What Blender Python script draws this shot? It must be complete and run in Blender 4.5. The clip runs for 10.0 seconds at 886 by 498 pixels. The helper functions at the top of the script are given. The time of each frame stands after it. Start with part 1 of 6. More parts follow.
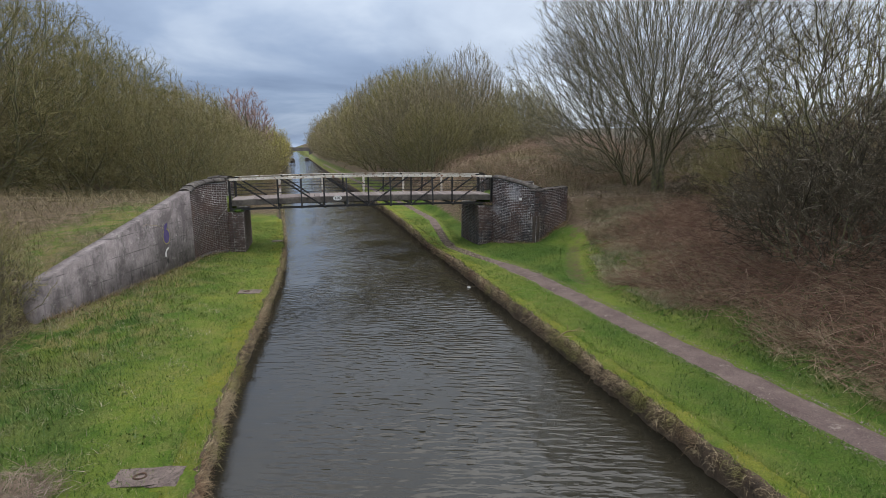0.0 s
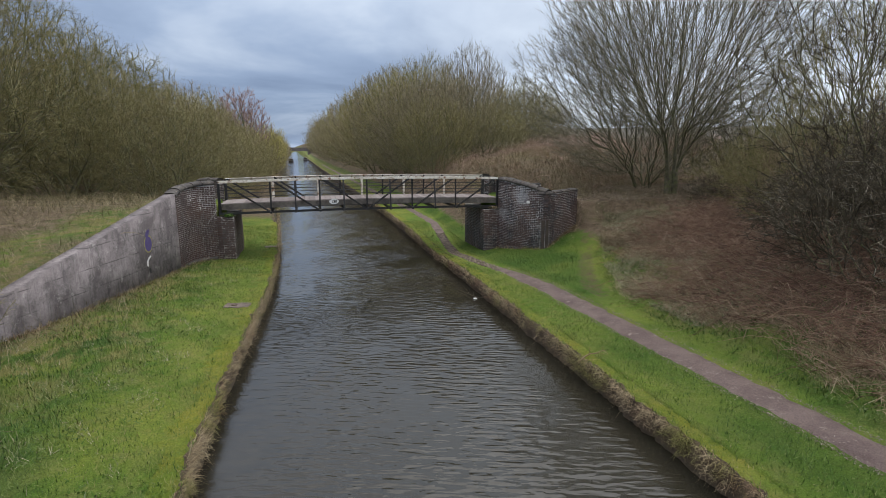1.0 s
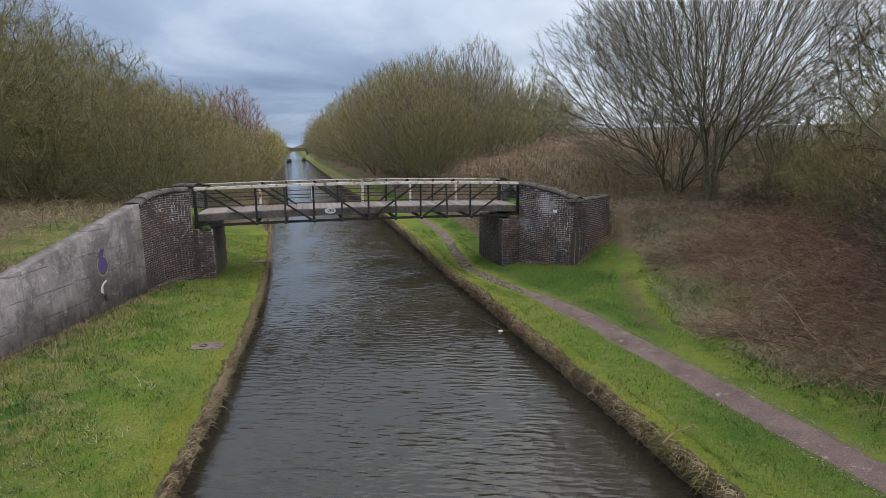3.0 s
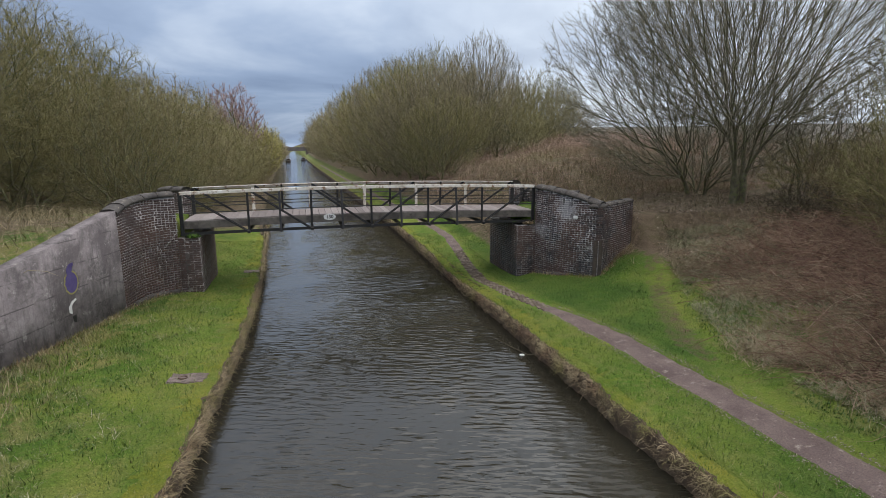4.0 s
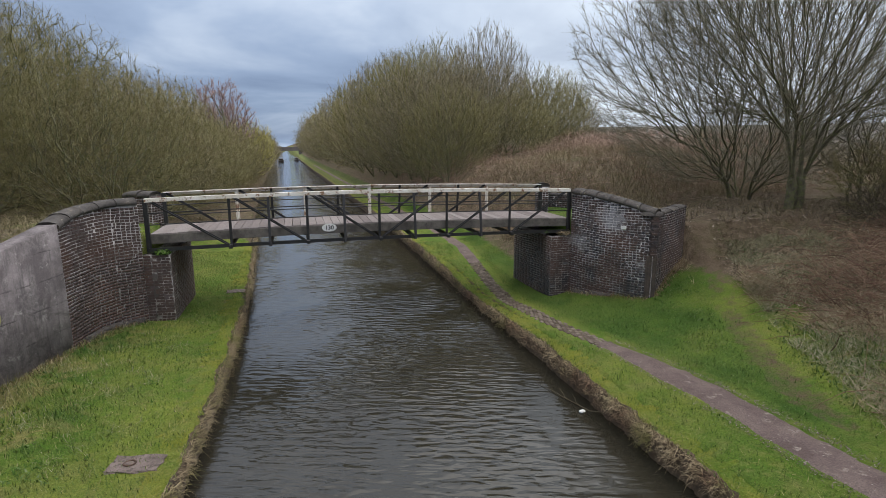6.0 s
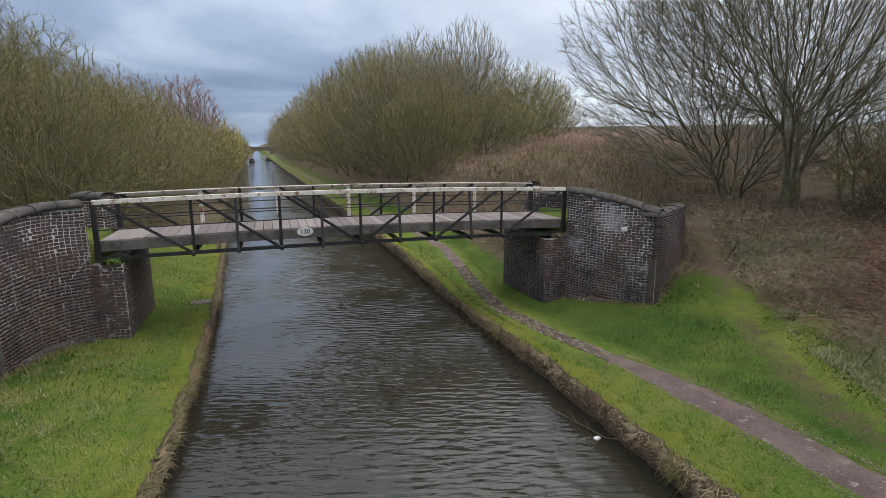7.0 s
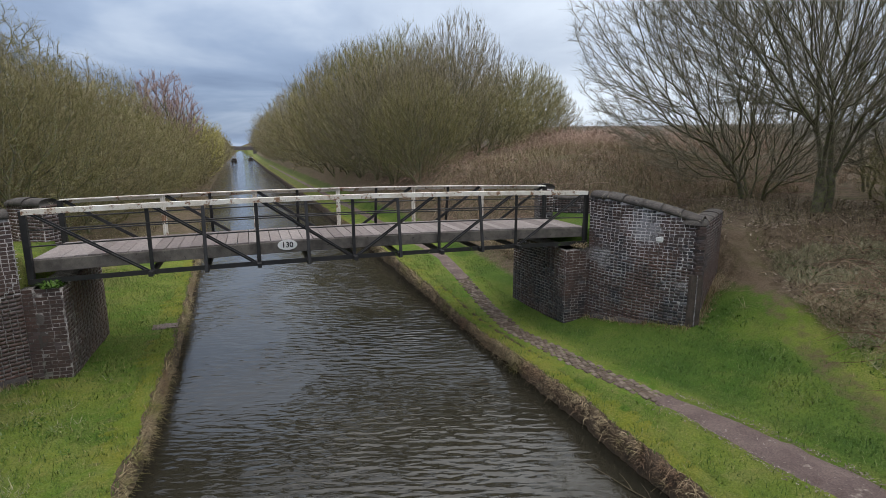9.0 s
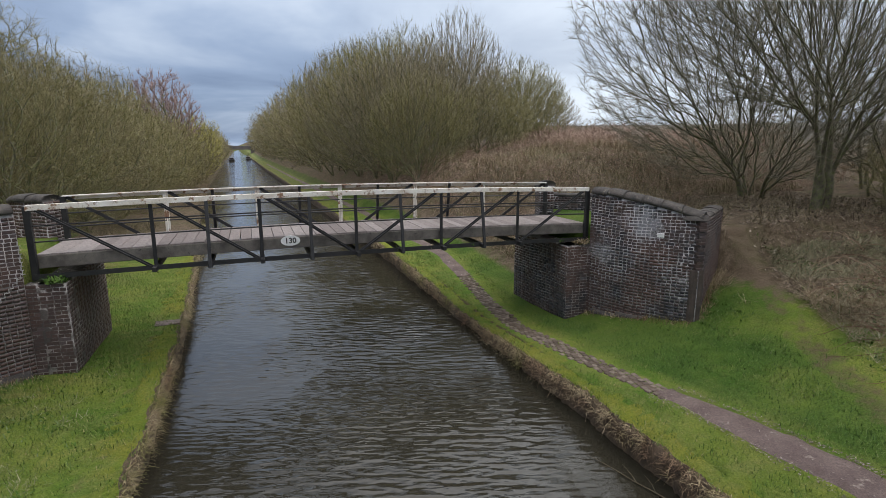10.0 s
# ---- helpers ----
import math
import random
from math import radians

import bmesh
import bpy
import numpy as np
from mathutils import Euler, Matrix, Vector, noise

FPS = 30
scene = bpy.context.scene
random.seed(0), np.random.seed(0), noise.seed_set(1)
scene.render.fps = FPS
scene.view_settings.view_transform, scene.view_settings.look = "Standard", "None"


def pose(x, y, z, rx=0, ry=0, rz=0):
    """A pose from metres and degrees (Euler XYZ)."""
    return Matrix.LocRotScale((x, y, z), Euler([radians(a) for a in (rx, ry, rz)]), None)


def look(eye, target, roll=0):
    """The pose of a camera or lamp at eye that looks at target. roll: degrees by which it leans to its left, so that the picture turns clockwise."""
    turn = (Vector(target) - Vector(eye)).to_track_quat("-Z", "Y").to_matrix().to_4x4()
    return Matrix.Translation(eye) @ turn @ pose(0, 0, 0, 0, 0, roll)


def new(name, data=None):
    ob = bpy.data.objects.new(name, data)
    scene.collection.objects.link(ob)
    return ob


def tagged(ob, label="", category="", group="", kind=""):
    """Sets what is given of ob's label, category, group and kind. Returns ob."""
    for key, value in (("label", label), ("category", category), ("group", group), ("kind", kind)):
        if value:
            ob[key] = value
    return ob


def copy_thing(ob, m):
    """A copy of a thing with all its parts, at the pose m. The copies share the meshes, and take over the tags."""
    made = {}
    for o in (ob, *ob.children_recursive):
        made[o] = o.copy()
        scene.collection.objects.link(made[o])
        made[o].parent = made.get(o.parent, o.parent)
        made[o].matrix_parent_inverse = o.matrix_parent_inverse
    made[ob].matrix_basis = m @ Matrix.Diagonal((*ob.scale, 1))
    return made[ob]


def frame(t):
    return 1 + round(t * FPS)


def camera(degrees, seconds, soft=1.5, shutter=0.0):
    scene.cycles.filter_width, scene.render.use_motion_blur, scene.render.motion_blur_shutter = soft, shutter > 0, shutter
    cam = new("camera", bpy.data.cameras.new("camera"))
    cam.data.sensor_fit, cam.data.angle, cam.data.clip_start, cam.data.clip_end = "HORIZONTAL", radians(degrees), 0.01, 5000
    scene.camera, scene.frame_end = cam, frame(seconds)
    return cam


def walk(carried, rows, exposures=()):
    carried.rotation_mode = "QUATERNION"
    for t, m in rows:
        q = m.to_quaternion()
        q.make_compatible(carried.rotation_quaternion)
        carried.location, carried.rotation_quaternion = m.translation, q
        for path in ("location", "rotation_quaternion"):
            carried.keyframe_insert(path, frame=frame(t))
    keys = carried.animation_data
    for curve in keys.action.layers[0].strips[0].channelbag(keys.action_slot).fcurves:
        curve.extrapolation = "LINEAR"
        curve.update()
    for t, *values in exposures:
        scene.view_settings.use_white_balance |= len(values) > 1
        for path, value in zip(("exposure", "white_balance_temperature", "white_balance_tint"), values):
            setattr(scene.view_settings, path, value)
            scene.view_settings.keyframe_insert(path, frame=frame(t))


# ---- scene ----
cam = camera(79.7, 10.0, soft=0.6)
METRES, EYE, TILT, LEAN, TURN = 14.0, 5.3, -10.8, 0.0, -14.4
ROWS = [
    (0.0, 0.0, 0.0, 0.0, 0.0, 0.0, -0.0),
    (0.5, -0.0062, 0.051, 0.0097, -0.03, 0.01, 0.02),
    (1.0, -0.013, 0.1064, 0.021, -0.09, -0.0, 0.05),
    (1.5, -0.022, 0.1633, 0.0316, -0.13, -0.01, 0.06),
    (2.0, -0.0324, 0.2212, 0.042, -0.15, -0.0, 0.05),
    (2.5, -0.0426, 0.2808, 0.0543, -0.14, 0.02, 0.08),
    (4.0, -0.079, 0.4717, 0.0939, -0.2, -0.06, 0.14),
    (4.5, -0.0953, 0.534, 0.1056, -0.2, -0.05, 0.11),
    (5.0, -0.1113, 0.5925, 0.1158, -0.21, -0.03, 0.12),
    (6.5, -0.1527, 0.7492, 0.1351, -2.04, -0.07, 0.47),
    (7.0, -0.1646, 0.7971, 0.1398, -3.63, -0.08, 0.78),
    (7.5, -0.1734, 0.8429, 0.1463, -4.28, -0.12, 0.92),
    (8.0, -0.181, 0.8894, 0.1541, -4.71, -0.12, 0.98),
    (8.5, -0.1866, 0.9348, 0.163, -4.99, -0.12, 1.04),
    (9.0, -0.1914, 0.9541, 0.166, -5.19, -0.13, 1.06),
    (9.5, -0.1952, 0.9541, 0.1642, -5.33, -0.18, 1.11),
    (10.0, -0.1997, 0.9513, 0.16, -5.44, -0.19, 1.12),
]
walk(cam, [(t, pose(0, 0, EYE, TILT, LEAN, TURN) @ pose(METRES * x, METRES * y, METRES * z, 90 + pitch, roll, yaw)) for t, x, y, z, yaw, pitch, roll in ROWS])


# ---- world, sun ----
SUN_EL, SUN_AZ, ZENITH = 60.0, 60.0, 2.3
world = bpy.data.worlds.new("sky")
scene.world = world
world.use_nodes = True
wn, wl = world.node_tree.nodes, world.node_tree.links
wn.clear()


def nd(tree, kind, **values):
    n = tree.nodes.new(kind)
    for k, v in values.items():
        n.inputs[k].default_value = v
    return n


def ramp(tree, src, stops):
    n = tree.nodes.new("ShaderNodeValToRGB")
    el = n.color_ramp.elements
    while len(el) < len(stops):
        el.new(0.5)
    for e, (p, c) in zip(el, stops):
        e.position, e.color = p, (*c, 1) if len(c) == 3 else c
    tree.links.new(src, n.inputs[0])
    return n.outputs[0]


def mixc(tree, fac, a, b, mode="MIX"):
    n = tree.nodes.new("ShaderNodeMix")
    n.data_type, n.blend_type = "RGBA", mode
    for i, v in ((0, fac), (6, a), (7, b)):
        if isinstance(v, (int, float)):
            n.inputs[i].default_value = v
        elif isinstance(v, tuple):
            n.inputs[i].default_value = (*v, 1)
        else:
            tree.links.new(v, n.inputs[i])
    return n.outputs[2]


def maths(tree, op, a, b=0.0, clamp=False):
    n = tree.nodes.new("ShaderNodeMath")
    n.operation, n.use_clamp = op, clamp
    for i, v in ((0, a), (1, b)):
        if isinstance(v, (int, float)):
            n.inputs[i].default_value = v
        else:
            tree.links.new(v, n.inputs[i])
    return n.outputs[0]


WT = world.node_tree
sky = wn.new("ShaderNodeTexSky")
sky.sky_type, sky.sun_disc = "NISHITA", False
sky.sun_elevation, sky.sun_rotation = radians(SUN_EL), radians(SUN_AZ)
wc = wn.new("ShaderNodeTexCoord")
sep = wn.new("ShaderNodeSeparateXYZ")
wl.new(wc.outputs["Generated"], sep.inputs[0])
lift = maths(WT, "ADD", maths(WT, "MAXIMUM", sep.outputs[2], 0.0), 0.16)
deck = wn.new("ShaderNodeCombineXYZ")
wl.new(maths(WT, "DIVIDE", sep.outputs[0], lift), deck.inputs[0])
wl.new(maths(WT, "DIVIDE", sep.outputs[1], lift), deck.inputs[1])
cn1 = nd(WT, "ShaderNodeTexNoise", Scale=0.62, Detail=6.0, Roughness=0.52, Distortion=0.35)
wl.new(deck.outputs[0], cn1.inputs["Vector"])
cloud = ramp(WT, cn1.outputs[0], [(0.36, (0.28, 0.36, 0.52)), (0.5, (0.45, 0.55, 0.72)), (0.64, (0.80, 0.88, 0.99))])
lowr = ramp(WT, sep.outputs[2], [(0.0, (0.60, 0.66, 0.74)), (0.025, (0.42, 0.47, 0.55)), (0.12, (0.54, 0.58, 0.65)), (0.28, (0.88, 0.89, 0.90)), (0.42, (1.28, 1.22, 1.18)), (0.8, (1.50, 1.22, 0.98))])
cloud2 = mixc(WT, 1.0, cloud, lowr, "MULTIPLY")
# the cloud deck is thinner and whiter towards the hidden sun
dot = wn.new("ShaderNodeVectorMath")
dot.operation = "DOT_PRODUCT"
dot.inputs[1].default_value = (0.64, 0.70, 0.32)
wl.new(wc.outputs["Generated"], dot.inputs[0])
near_sun = maths(WT, "ADD", dot.outputs["Value"], maths(WT, "MULTIPLY", maths(WT, "SUBTRACT", cn1.outputs[0], 0.5), 0.35))
thin = ramp(WT, near_sun, [(0.80, (0, 0, 0)), (1.0, (1, 1, 1))])
cloud3 = mixc(WT, thin, cloud2, (0.72, 0.79, 0.88))
# an overcast sky is brightest overhead
over = maths(WT, "ADD", 1.0, maths(WT, "MULTIPLY", maths(WT, "SUBTRACT", sep.outputs[2], 0.42, True), ZENITH))

ov = wn.new("ShaderNodeVectorMath")
ov.operation = "SCALE"
wl.new(cloud3, ov.inputs[0])
wl.new(over, ov.inputs["Scale"])
nis = mixc(WT, 1.0, sky.outputs[0], (0.09, 0.09, 0.09), "MULTIPLY")
skyc = mixc(WT, 0.9, nis, ov.outputs[0])
bg = nd(WT, "ShaderNodeBackground", Strength=1.25)
wl.new(skyc, bg.inputs[0])
wo = wn.new("ShaderNodeOutputWorld")
wl.new(bg.outputs[0], wo.inputs[0])

sun_data = bpy.data.lights.new("sun", "SUN")
sun_data.energy, sun_data.angle, sun_data.color = 1.2, radians(70), (1.0, 0.96, 0.9)
sun_ob = new("sun", sun_data)
_a, _e = radians(SUN_AZ), radians(SUN_EL)
sun_ob.matrix_world = look((20 * math.sin(_a) * math.cos(_e), 20 * math.cos(_a) * math.cos(_e), 20 * math.sin(_e) + 20), (0, 0, 20))


# ---- materials ----
RIGHT_EDGE = 6.22


def material(name, rough=0.8, metal=0.0):
    m = bpy.data.materials.new(name)
    m.use_nodes = True
    t = m.node_tree
    b = t.nodes["Principled BSDF"]
    b.inputs["Roughness"].default_value, b.inputs["Metallic"].default_value = rough, metal
    return m, t, b


def coords(t, scale=(1, 1, 1), world_space=True):
    if world_space:
        src = t.nodes.new("ShaderNodeNewGeometry").outputs["Position"]
    else:
        src = t.nodes.new("ShaderNodeTexCoord").outputs["Object"]
    mp = t.nodes.new("ShaderNodeMapping")
    mp.inputs["Scale"].default_value = scale
    t.links.new(src, mp.inputs[0])
    return mp.outputs[0]


def noise_of(t, vec, scale, detail=4.0, rough=0.6, dist=0.0):
    n = nd(t, "ShaderNodeTexNoise", Scale=scale, Detail=detail, Roughness=rough, Distortion=dist)
    t.links.new(vec, n.inputs["Vector"])
    return n.outputs[0]


def bump(t, b, height, strength=0.4, dist=0.02):
    n = nd(t, "ShaderNodeBump", Strength=strength, Distance=dist)
    t.links.new(height, n.inputs["Height"])
    t.links.new(n.outputs[0], b.inputs["Normal"])


def plain(name, c1, c2, scale=6.0, rough=0.8, metal=0.0, bumps=0.3, fine=60.0, c3=None, cut=0.62, bd=0.01, grit=0.25):
    """Two tones at a coarse scale, a third in worn spots, and a fine relief."""
    m, t, b = material(name, rough, metal)
    v = coords(t)
    col = mixc(t, ramp(t, noise_of(t, v, scale), [(0.35, (0, 0, 0)), (0.65, (1, 1, 1))]), c1, c2)
    if c3:
        col = mixc(t, ramp(t, noise_of(t, v, scale * 2.3, 6.0, 0.7), [(cut, (0, 0, 0)), (cut + 0.07, (1, 1, 1))]), col, c3)
    f = noise_of(t, v, fine, 5.0, 0.7)
    col = mixc(t, grit, col, ramp(t, f, [(0.3, (0.25, 0.25, 0.25)), (0.7, (0.8, 0.8, 0.8))]), "OVERLAY")
    t.links.new(col, b.inputs["Base Color"])
    bump(t, b, f, bumps, bd)
    return m


def varied(name, stops, rough=0.8, island=True, grain=0.0, scale=40.0, spec=0.3):
    """A tone of its own for each piece."""
    m, t, b = material(name, rough)
    if island:
        r = t.nodes.new("ShaderNodeNewGeometry").outputs["Random Per Island"]
    else:
        r = t.nodes.new("ShaderNodeObjectInfo").outputs["Random"]
    col = ramp(t, r, stops)
    if grain:
        f = noise_of(t, coords(t), scale, 5.0, 0.7)
        col = mixc(t, grain, col, ramp(t, f, [(0.3, (0.2, 0.2, 0.2)), (0.7, (0.85, 0.85, 0.85))]), "OVERLAY")
        bump(t, b, f, 0.4, 0.01)
    b.inputs["Specular IOR Level"].default_value = spec
    t.links.new(col, b.inputs["Base Color"])
    return m


def ground_material(name="ground_cover", moss=0.0):
    m, t, b = material(name, 0.95)
    b.inputs["Specular IOR Level"].default_value = 0.1
    v = coords(t)

    def attr(n):
        a = t.nodes.new("ShaderNodeAttribute")
        a.attribute_name = n
        return a.outputs["Fac"]
    n1, n2, n3 = noise_of(t, v, 0.55, 5.0, 0.65), noise_of(t, v, 3.5, 6.0, 0.7), noise_of(t, v, 28.0, 6.0, 0.75)
    grass = mixc(t, ramp(t, n1, [(0.38, (0, 0, 0)), (0.62, (1, 1, 1))]), (0.083, 0.152, 0.022), (0.172, 0.210, 0.038))
    grass = mixc(t, ramp(t, n2, [(0.5, (0, 0, 0)), (0.68, (0.55, 0.55, 0.55))]), grass, (0.21, 0.19, 0.07))
    k = attr("wild")
    lush = maths(t, "MULTIPLY", ramp(t, noise_of(t, v, 0.8, 4.0, 0.6), [(0.45, (0, 0, 0)), (0.56, (1, 1, 1))]), maths(t, "ADD", maths(t, "MULTIPLY", k, 0.65), 0.3))
    grass = mixc(t, lush, grass, mixc(t, n2, (0.042, 0.092, 0.014), (0.080, 0.145, 0.025)))
    dry = maths(t, "MULTIPLY", ramp(t, noise_of(t, coords(t, (1.0, 1.0, 0.2)), 1.35, 4.0, 0.65, 0.8), [(0.47, (0, 0, 0)), (0.57, (1, 1, 1))]), maths(t, "ADD", maths(t, "MULTIPLY", k, 0.60), 0.16))
    grass = mixc(t, dry, grass, mixc(t, n2, (0.15, 0.135, 0.045), (0.29, 0.25, 0.11)))
    grass = mixc(t, maths(t, "MULTIPLY", attr("lush"), 0.85), grass, mixc(t, ramp(t, n1, [(0.35, (0, 0, 0)), (0.65, (1, 1, 1))]), (0.036, 0.081, 0.014), (0.074, 0.130, 0.024)))
    if moss:
        grass = mixc(t, ramp(t, noise_of(t, v, 1.3, 4.0), [(0.35, (0, 0, 0)), (0.6, (moss, moss, moss))]), grass, (0.20, 0.185, 0.025))
    litter = mixc(t, ramp(t, n2, [(0.35, (0, 0, 0)), (0.65, (1, 1, 1))]), (0.092, 0.070, 0.046), (0.188, 0.146, 0.102))
    litter = mixc(t, ramp(t, n1, [(0.5, (0, 0, 0)), (0.7, (0.5, 0.5, 0.5))]), litter, (0.08, 0.10, 0.03))
    dirt = mixc(t, n2, (0.075, 0.054, 0.036), (0.135, 0.102, 0.072))
    wob = maths(t, "MULTIPLY", maths(t, "SUBTRACT", n2, 0.5), 0.9)
    fs = ramp(t, maths(t, "ADD", attr("scrub"), wob), [(0.3, (0, 0, 0)), (0.7, (1, 1, 1))])
    fd = ramp(t, maths(t, "ADD", attr("dirt"), wob), [(0.35, (0, 0, 0)), (0.65, (1, 1, 1))])
    yy = t.nodes.new("ShaderNodeSeparateXYZ")
    t.links.new(v, yy.inputs[0])
    fs = maths(t, "MAXIMUM", fs, ramp(t, maths(t, "ADD", maths(t, "MULTIPLY", yy.outputs[1], 0.01), maths(t, "MULTIPLY", wob, 0.2)), [(0.48, (0, 0, 0)), (0.72, (0.35, 0.35, 0.35))]))
    col = mixc(t, fd, mixc(t, fs, grass, litter), dirt)
    # distant ground fades to grey-brown, aerial haze mixed into its colour
    col = mixc(t, attr("far"), col, mixc(t, noise_of(t, v, 0.05, 4.0), (0.095, 0.093, 0.082), (0.16, 0.145, 0.125)))
    col = mixc(t, 0.55, col, ramp(t, n3, [(0.3, (0.15, 0.15, 0.15)), (0.7, (0.85, 0.85, 0.85))]), "OVERLAY")
    t.links.new(col, b.inputs["Base Color"])
    bump(t, b, n3, 0.9, 0.05)
    return m


def water_material():
    m, t, b = material("canal_water", 0.03)
    b.inputs["IOR"].default_value = 1.45
    v = coords(t)
    murk = mixc(t, noise_of(t, v, 0.25, 3.0), (0.020, 0.0188, 0.0135), (0.034, 0.031, 0.021))
    t.links.new(murk, b.inputs["Base Color"])

    def crests(turn, long):
        mp = t.nodes.new("ShaderNodeMapping")
        mp.vector_type = "TEXTURE"
        mp.inputs["Rotation"].default_value = (0, 0, radians(turn))
        mp.inputs["Scale"].default_value = (long, 1.0, 1.0)
        t.links.new(t.nodes.new("ShaderNodeNewGeometry").outputs["Position"], mp.inputs[0])
        return mp.outputs[0]
    w1 = noise_of(t, crests(-17, 3.2), 7.6, 1.4, 0.4, 0.25)
    w2 = noise_of(t, crests(-6, 2.4), 13.0, 2.0, 0.5, 0.3)
    w3 = noise_of(t, crests(-30, 2.2), 2.1, 1.0, 0.5, 0.2)
    big = ramp(t, noise_of(t, crests(-17, 0.6), 0.28, 3.0), [(0.38, (0.25, 0.25, 0.25)), (0.60, (1, 1, 1))])
    # sheltered water along the banks lies smoother
    xyz = t.nodes.new("ShaderNodeSeparateXYZ")
    t.links.new(v, xyz.inputs[0])
    lee = ramp(t, maths(t, "MULTIPLY", maths(t, "SUBTRACT", RIGHT_EDGE, xyz.outputs[0]), 0.5), [(0.08, (0.2, 0.2, 0.2)), (0.75, (1, 1, 1))])
    calm = ramp(t, maths(t, "MULTIPLY", maths(t, "ADD", xyz.outputs[0], 2.0), 0.2), [(0.1, (0.45, 0.45, 0.45)), (0.9, (1, 1, 1))])
    big = maths(t, "MULTIPLY", maths(t, "MULTIPLY", big, lee), calm)
    h = maths(t, "ADD", maths(t, "MULTIPLY", maths(t, "ADD", w1, maths(t, "MULTIPLY", w2, 0.16)), big), maths(t, "MULTIPLY", w3, 0.18))
    bump(t, b, h, 1.0, 0.054)
    return m


def brick_material(name, island, warm=0.0):
    m, t, b = material(name, 0.55)
    if island:
        r = t.nodes.new("ShaderNodeNewGeometry").outputs["Random Per Island"]
    else:
        r = t.nodes.new("ShaderNodeObjectInfo").outputs["Random"]
    col = ramp(t, r, [(0.0, (0.018, 0.018, 0.022)), (0.3, (0.034, 0.033, 0.039)), (0.6, (0.052, 0.046, 0.049)), (0.85, (0.075, 0.054, 0.048)), (0.95, (0.085, 0.085, 0.098)), (1.0, (0.12, 0.12, 0.13))])
    col = mixc(t, warm, col, (0.088, 0.052, 0.042))
    v = coords(t)
    red = ramp(t, noise_of(t, v, 0.8, 3.0), [(0.46, (0, 0, 0)), (0.6, (0.7, 0.7, 0.7))])
    col = mixc(t, red, col, (0.095, 0.050, 0.036))
    salt = ramp(t, noise_of(t, v, 1.6, 6.0, 0.75), [(0.60 + 0.16 * warm, (0, 0, 0)), (0.74 + 0.16 * warm, (0.75, 0.75, 0.75))])
    col = mixc(t, salt, col, (0.33, 0.33, 0.34))
    if not warm:
        # one bloom of salts high on the wing wall, and a rusty seep below it
        for place, reach, tone, much in (((10.02, 24.1, 2.35), 0.75, (0.105, 0.055, 0.040), 0.75), ((9.85, 24.35, 3.12), 0.62, (0.36, 0.37, 0.40), 0.6), ((9.35, 25.4, 2.25), 0.45, (0.34, 0.34, 0.35), 0.5)):
            away = t.nodes.new("ShaderNodeVectorMath")
            away.operation = "DISTANCE"
            away.inputs[1].default_value = place
            t.links.new(v, away.inputs[0])
            k = maths(t, "ADD", maths(t, "DIVIDE", away.outputs["Value"], reach), maths(t, "MULTIPLY", maths(t, "SUBTRACT", noise_of(t, v, 5.0, 6.0, 0.75), 0.5), 2.8))
            col = mixc(t, ramp(t, k, [(0.35, (much, much, much)), (0.85, (0, 0, 0))]), col, tone)
    f = noise_of(t, v, 45.0, 5.0, 0.7)
    col = mixc(t, 0.4, col, ramp(t, f, [(0.3, (0.2, 0.2, 0.2)), (0.7, (0.8, 0.8, 0.8))]), "OVERLAY")
    t.links.new(col, b.inputs["Base Color"])
    bump(t, b, f, 0.4, 0.01)
    return m


def concrete_material():
    m, t, b = material("weathered_concrete", 0.9)
    v = coords(t)
    col = mixc(t, ramp(t, noise_of(t, v, 0.9, 6.0, 0.7), [(0.38, (0, 0, 0)), (0.62, (1, 1, 1))]), (0.112, 0.096, 0.096), (0.285, 0.252, 0.250))
    streak = noise_of(t, coords(t, (3.0, 3.0, 0.3)), 2.6, 6.0, 0.75)
    col = mixc(t, ramp(t, streak, [(0.50, (0, 0, 0)), (0.66, (0.55, 0.55, 0.55))]), col, (0.055, 0.051, 0.049))
    grime = noise_of(t, v, 1.9, 6.0, 0.75, 0.6)
    col = mixc(t, ramp(t, grime, [(0.52, (0, 0, 0)), (0.64, (0.7, 0.7, 0.7))]), col, (0.075, 0.068, 0.066))
    pale = noise_of(t, v, 3.4, 7.0, 0.8)
    col = mixc(t, ramp(t, pale, [(0.57, (0, 0, 0)), (0.66, (0.75, 0.75, 0.75))]), col, (0.37, 0.35, 0.325))
    # pour lines, uneven and partly worn away
    zz = t.nodes.new("ShaderNodeSeparateXYZ")
    t.links.new(v, zz.inputs[0])
    lift = maths(t, "FRACT", maths(t, "ADD", maths(t, "MULTIPLY", zz.outputs[2], 1.62), maths(t, "MULTIPLY", noise_of(t, v, 1.2, 3.0), 0.12)))
    line = maths(t, "MULTIPLY", ramp(t, lift, [(0.0, (1, 1, 1)), (0.035, (0.6, 0.6, 0.6)), (0.06, (0, 0, 0))]), ramp(t, noise_of(t, v, 2.2, 4.0), [(0.42, (0, 0, 0)), (0.55, (0.85, 0.85, 0.85))]))
    col = mixc(t, line, col, (0.045, 0.040, 0.039))
    f = noise_of(t, v, 35.0, 6.0, 0.75)
    col = mixc(t, 0.35, col, ramp(t, f, [(0.3, (0.2, 0.2, 0.2)), (0.7, (0.8, 0.8, 0.8))]), "OVERLAY")
    t.links.new(col, b.inputs["Base Color"])
    bump(t, b, maths(t, "ADD", f, pale), 0.5, 0.02)
    return m


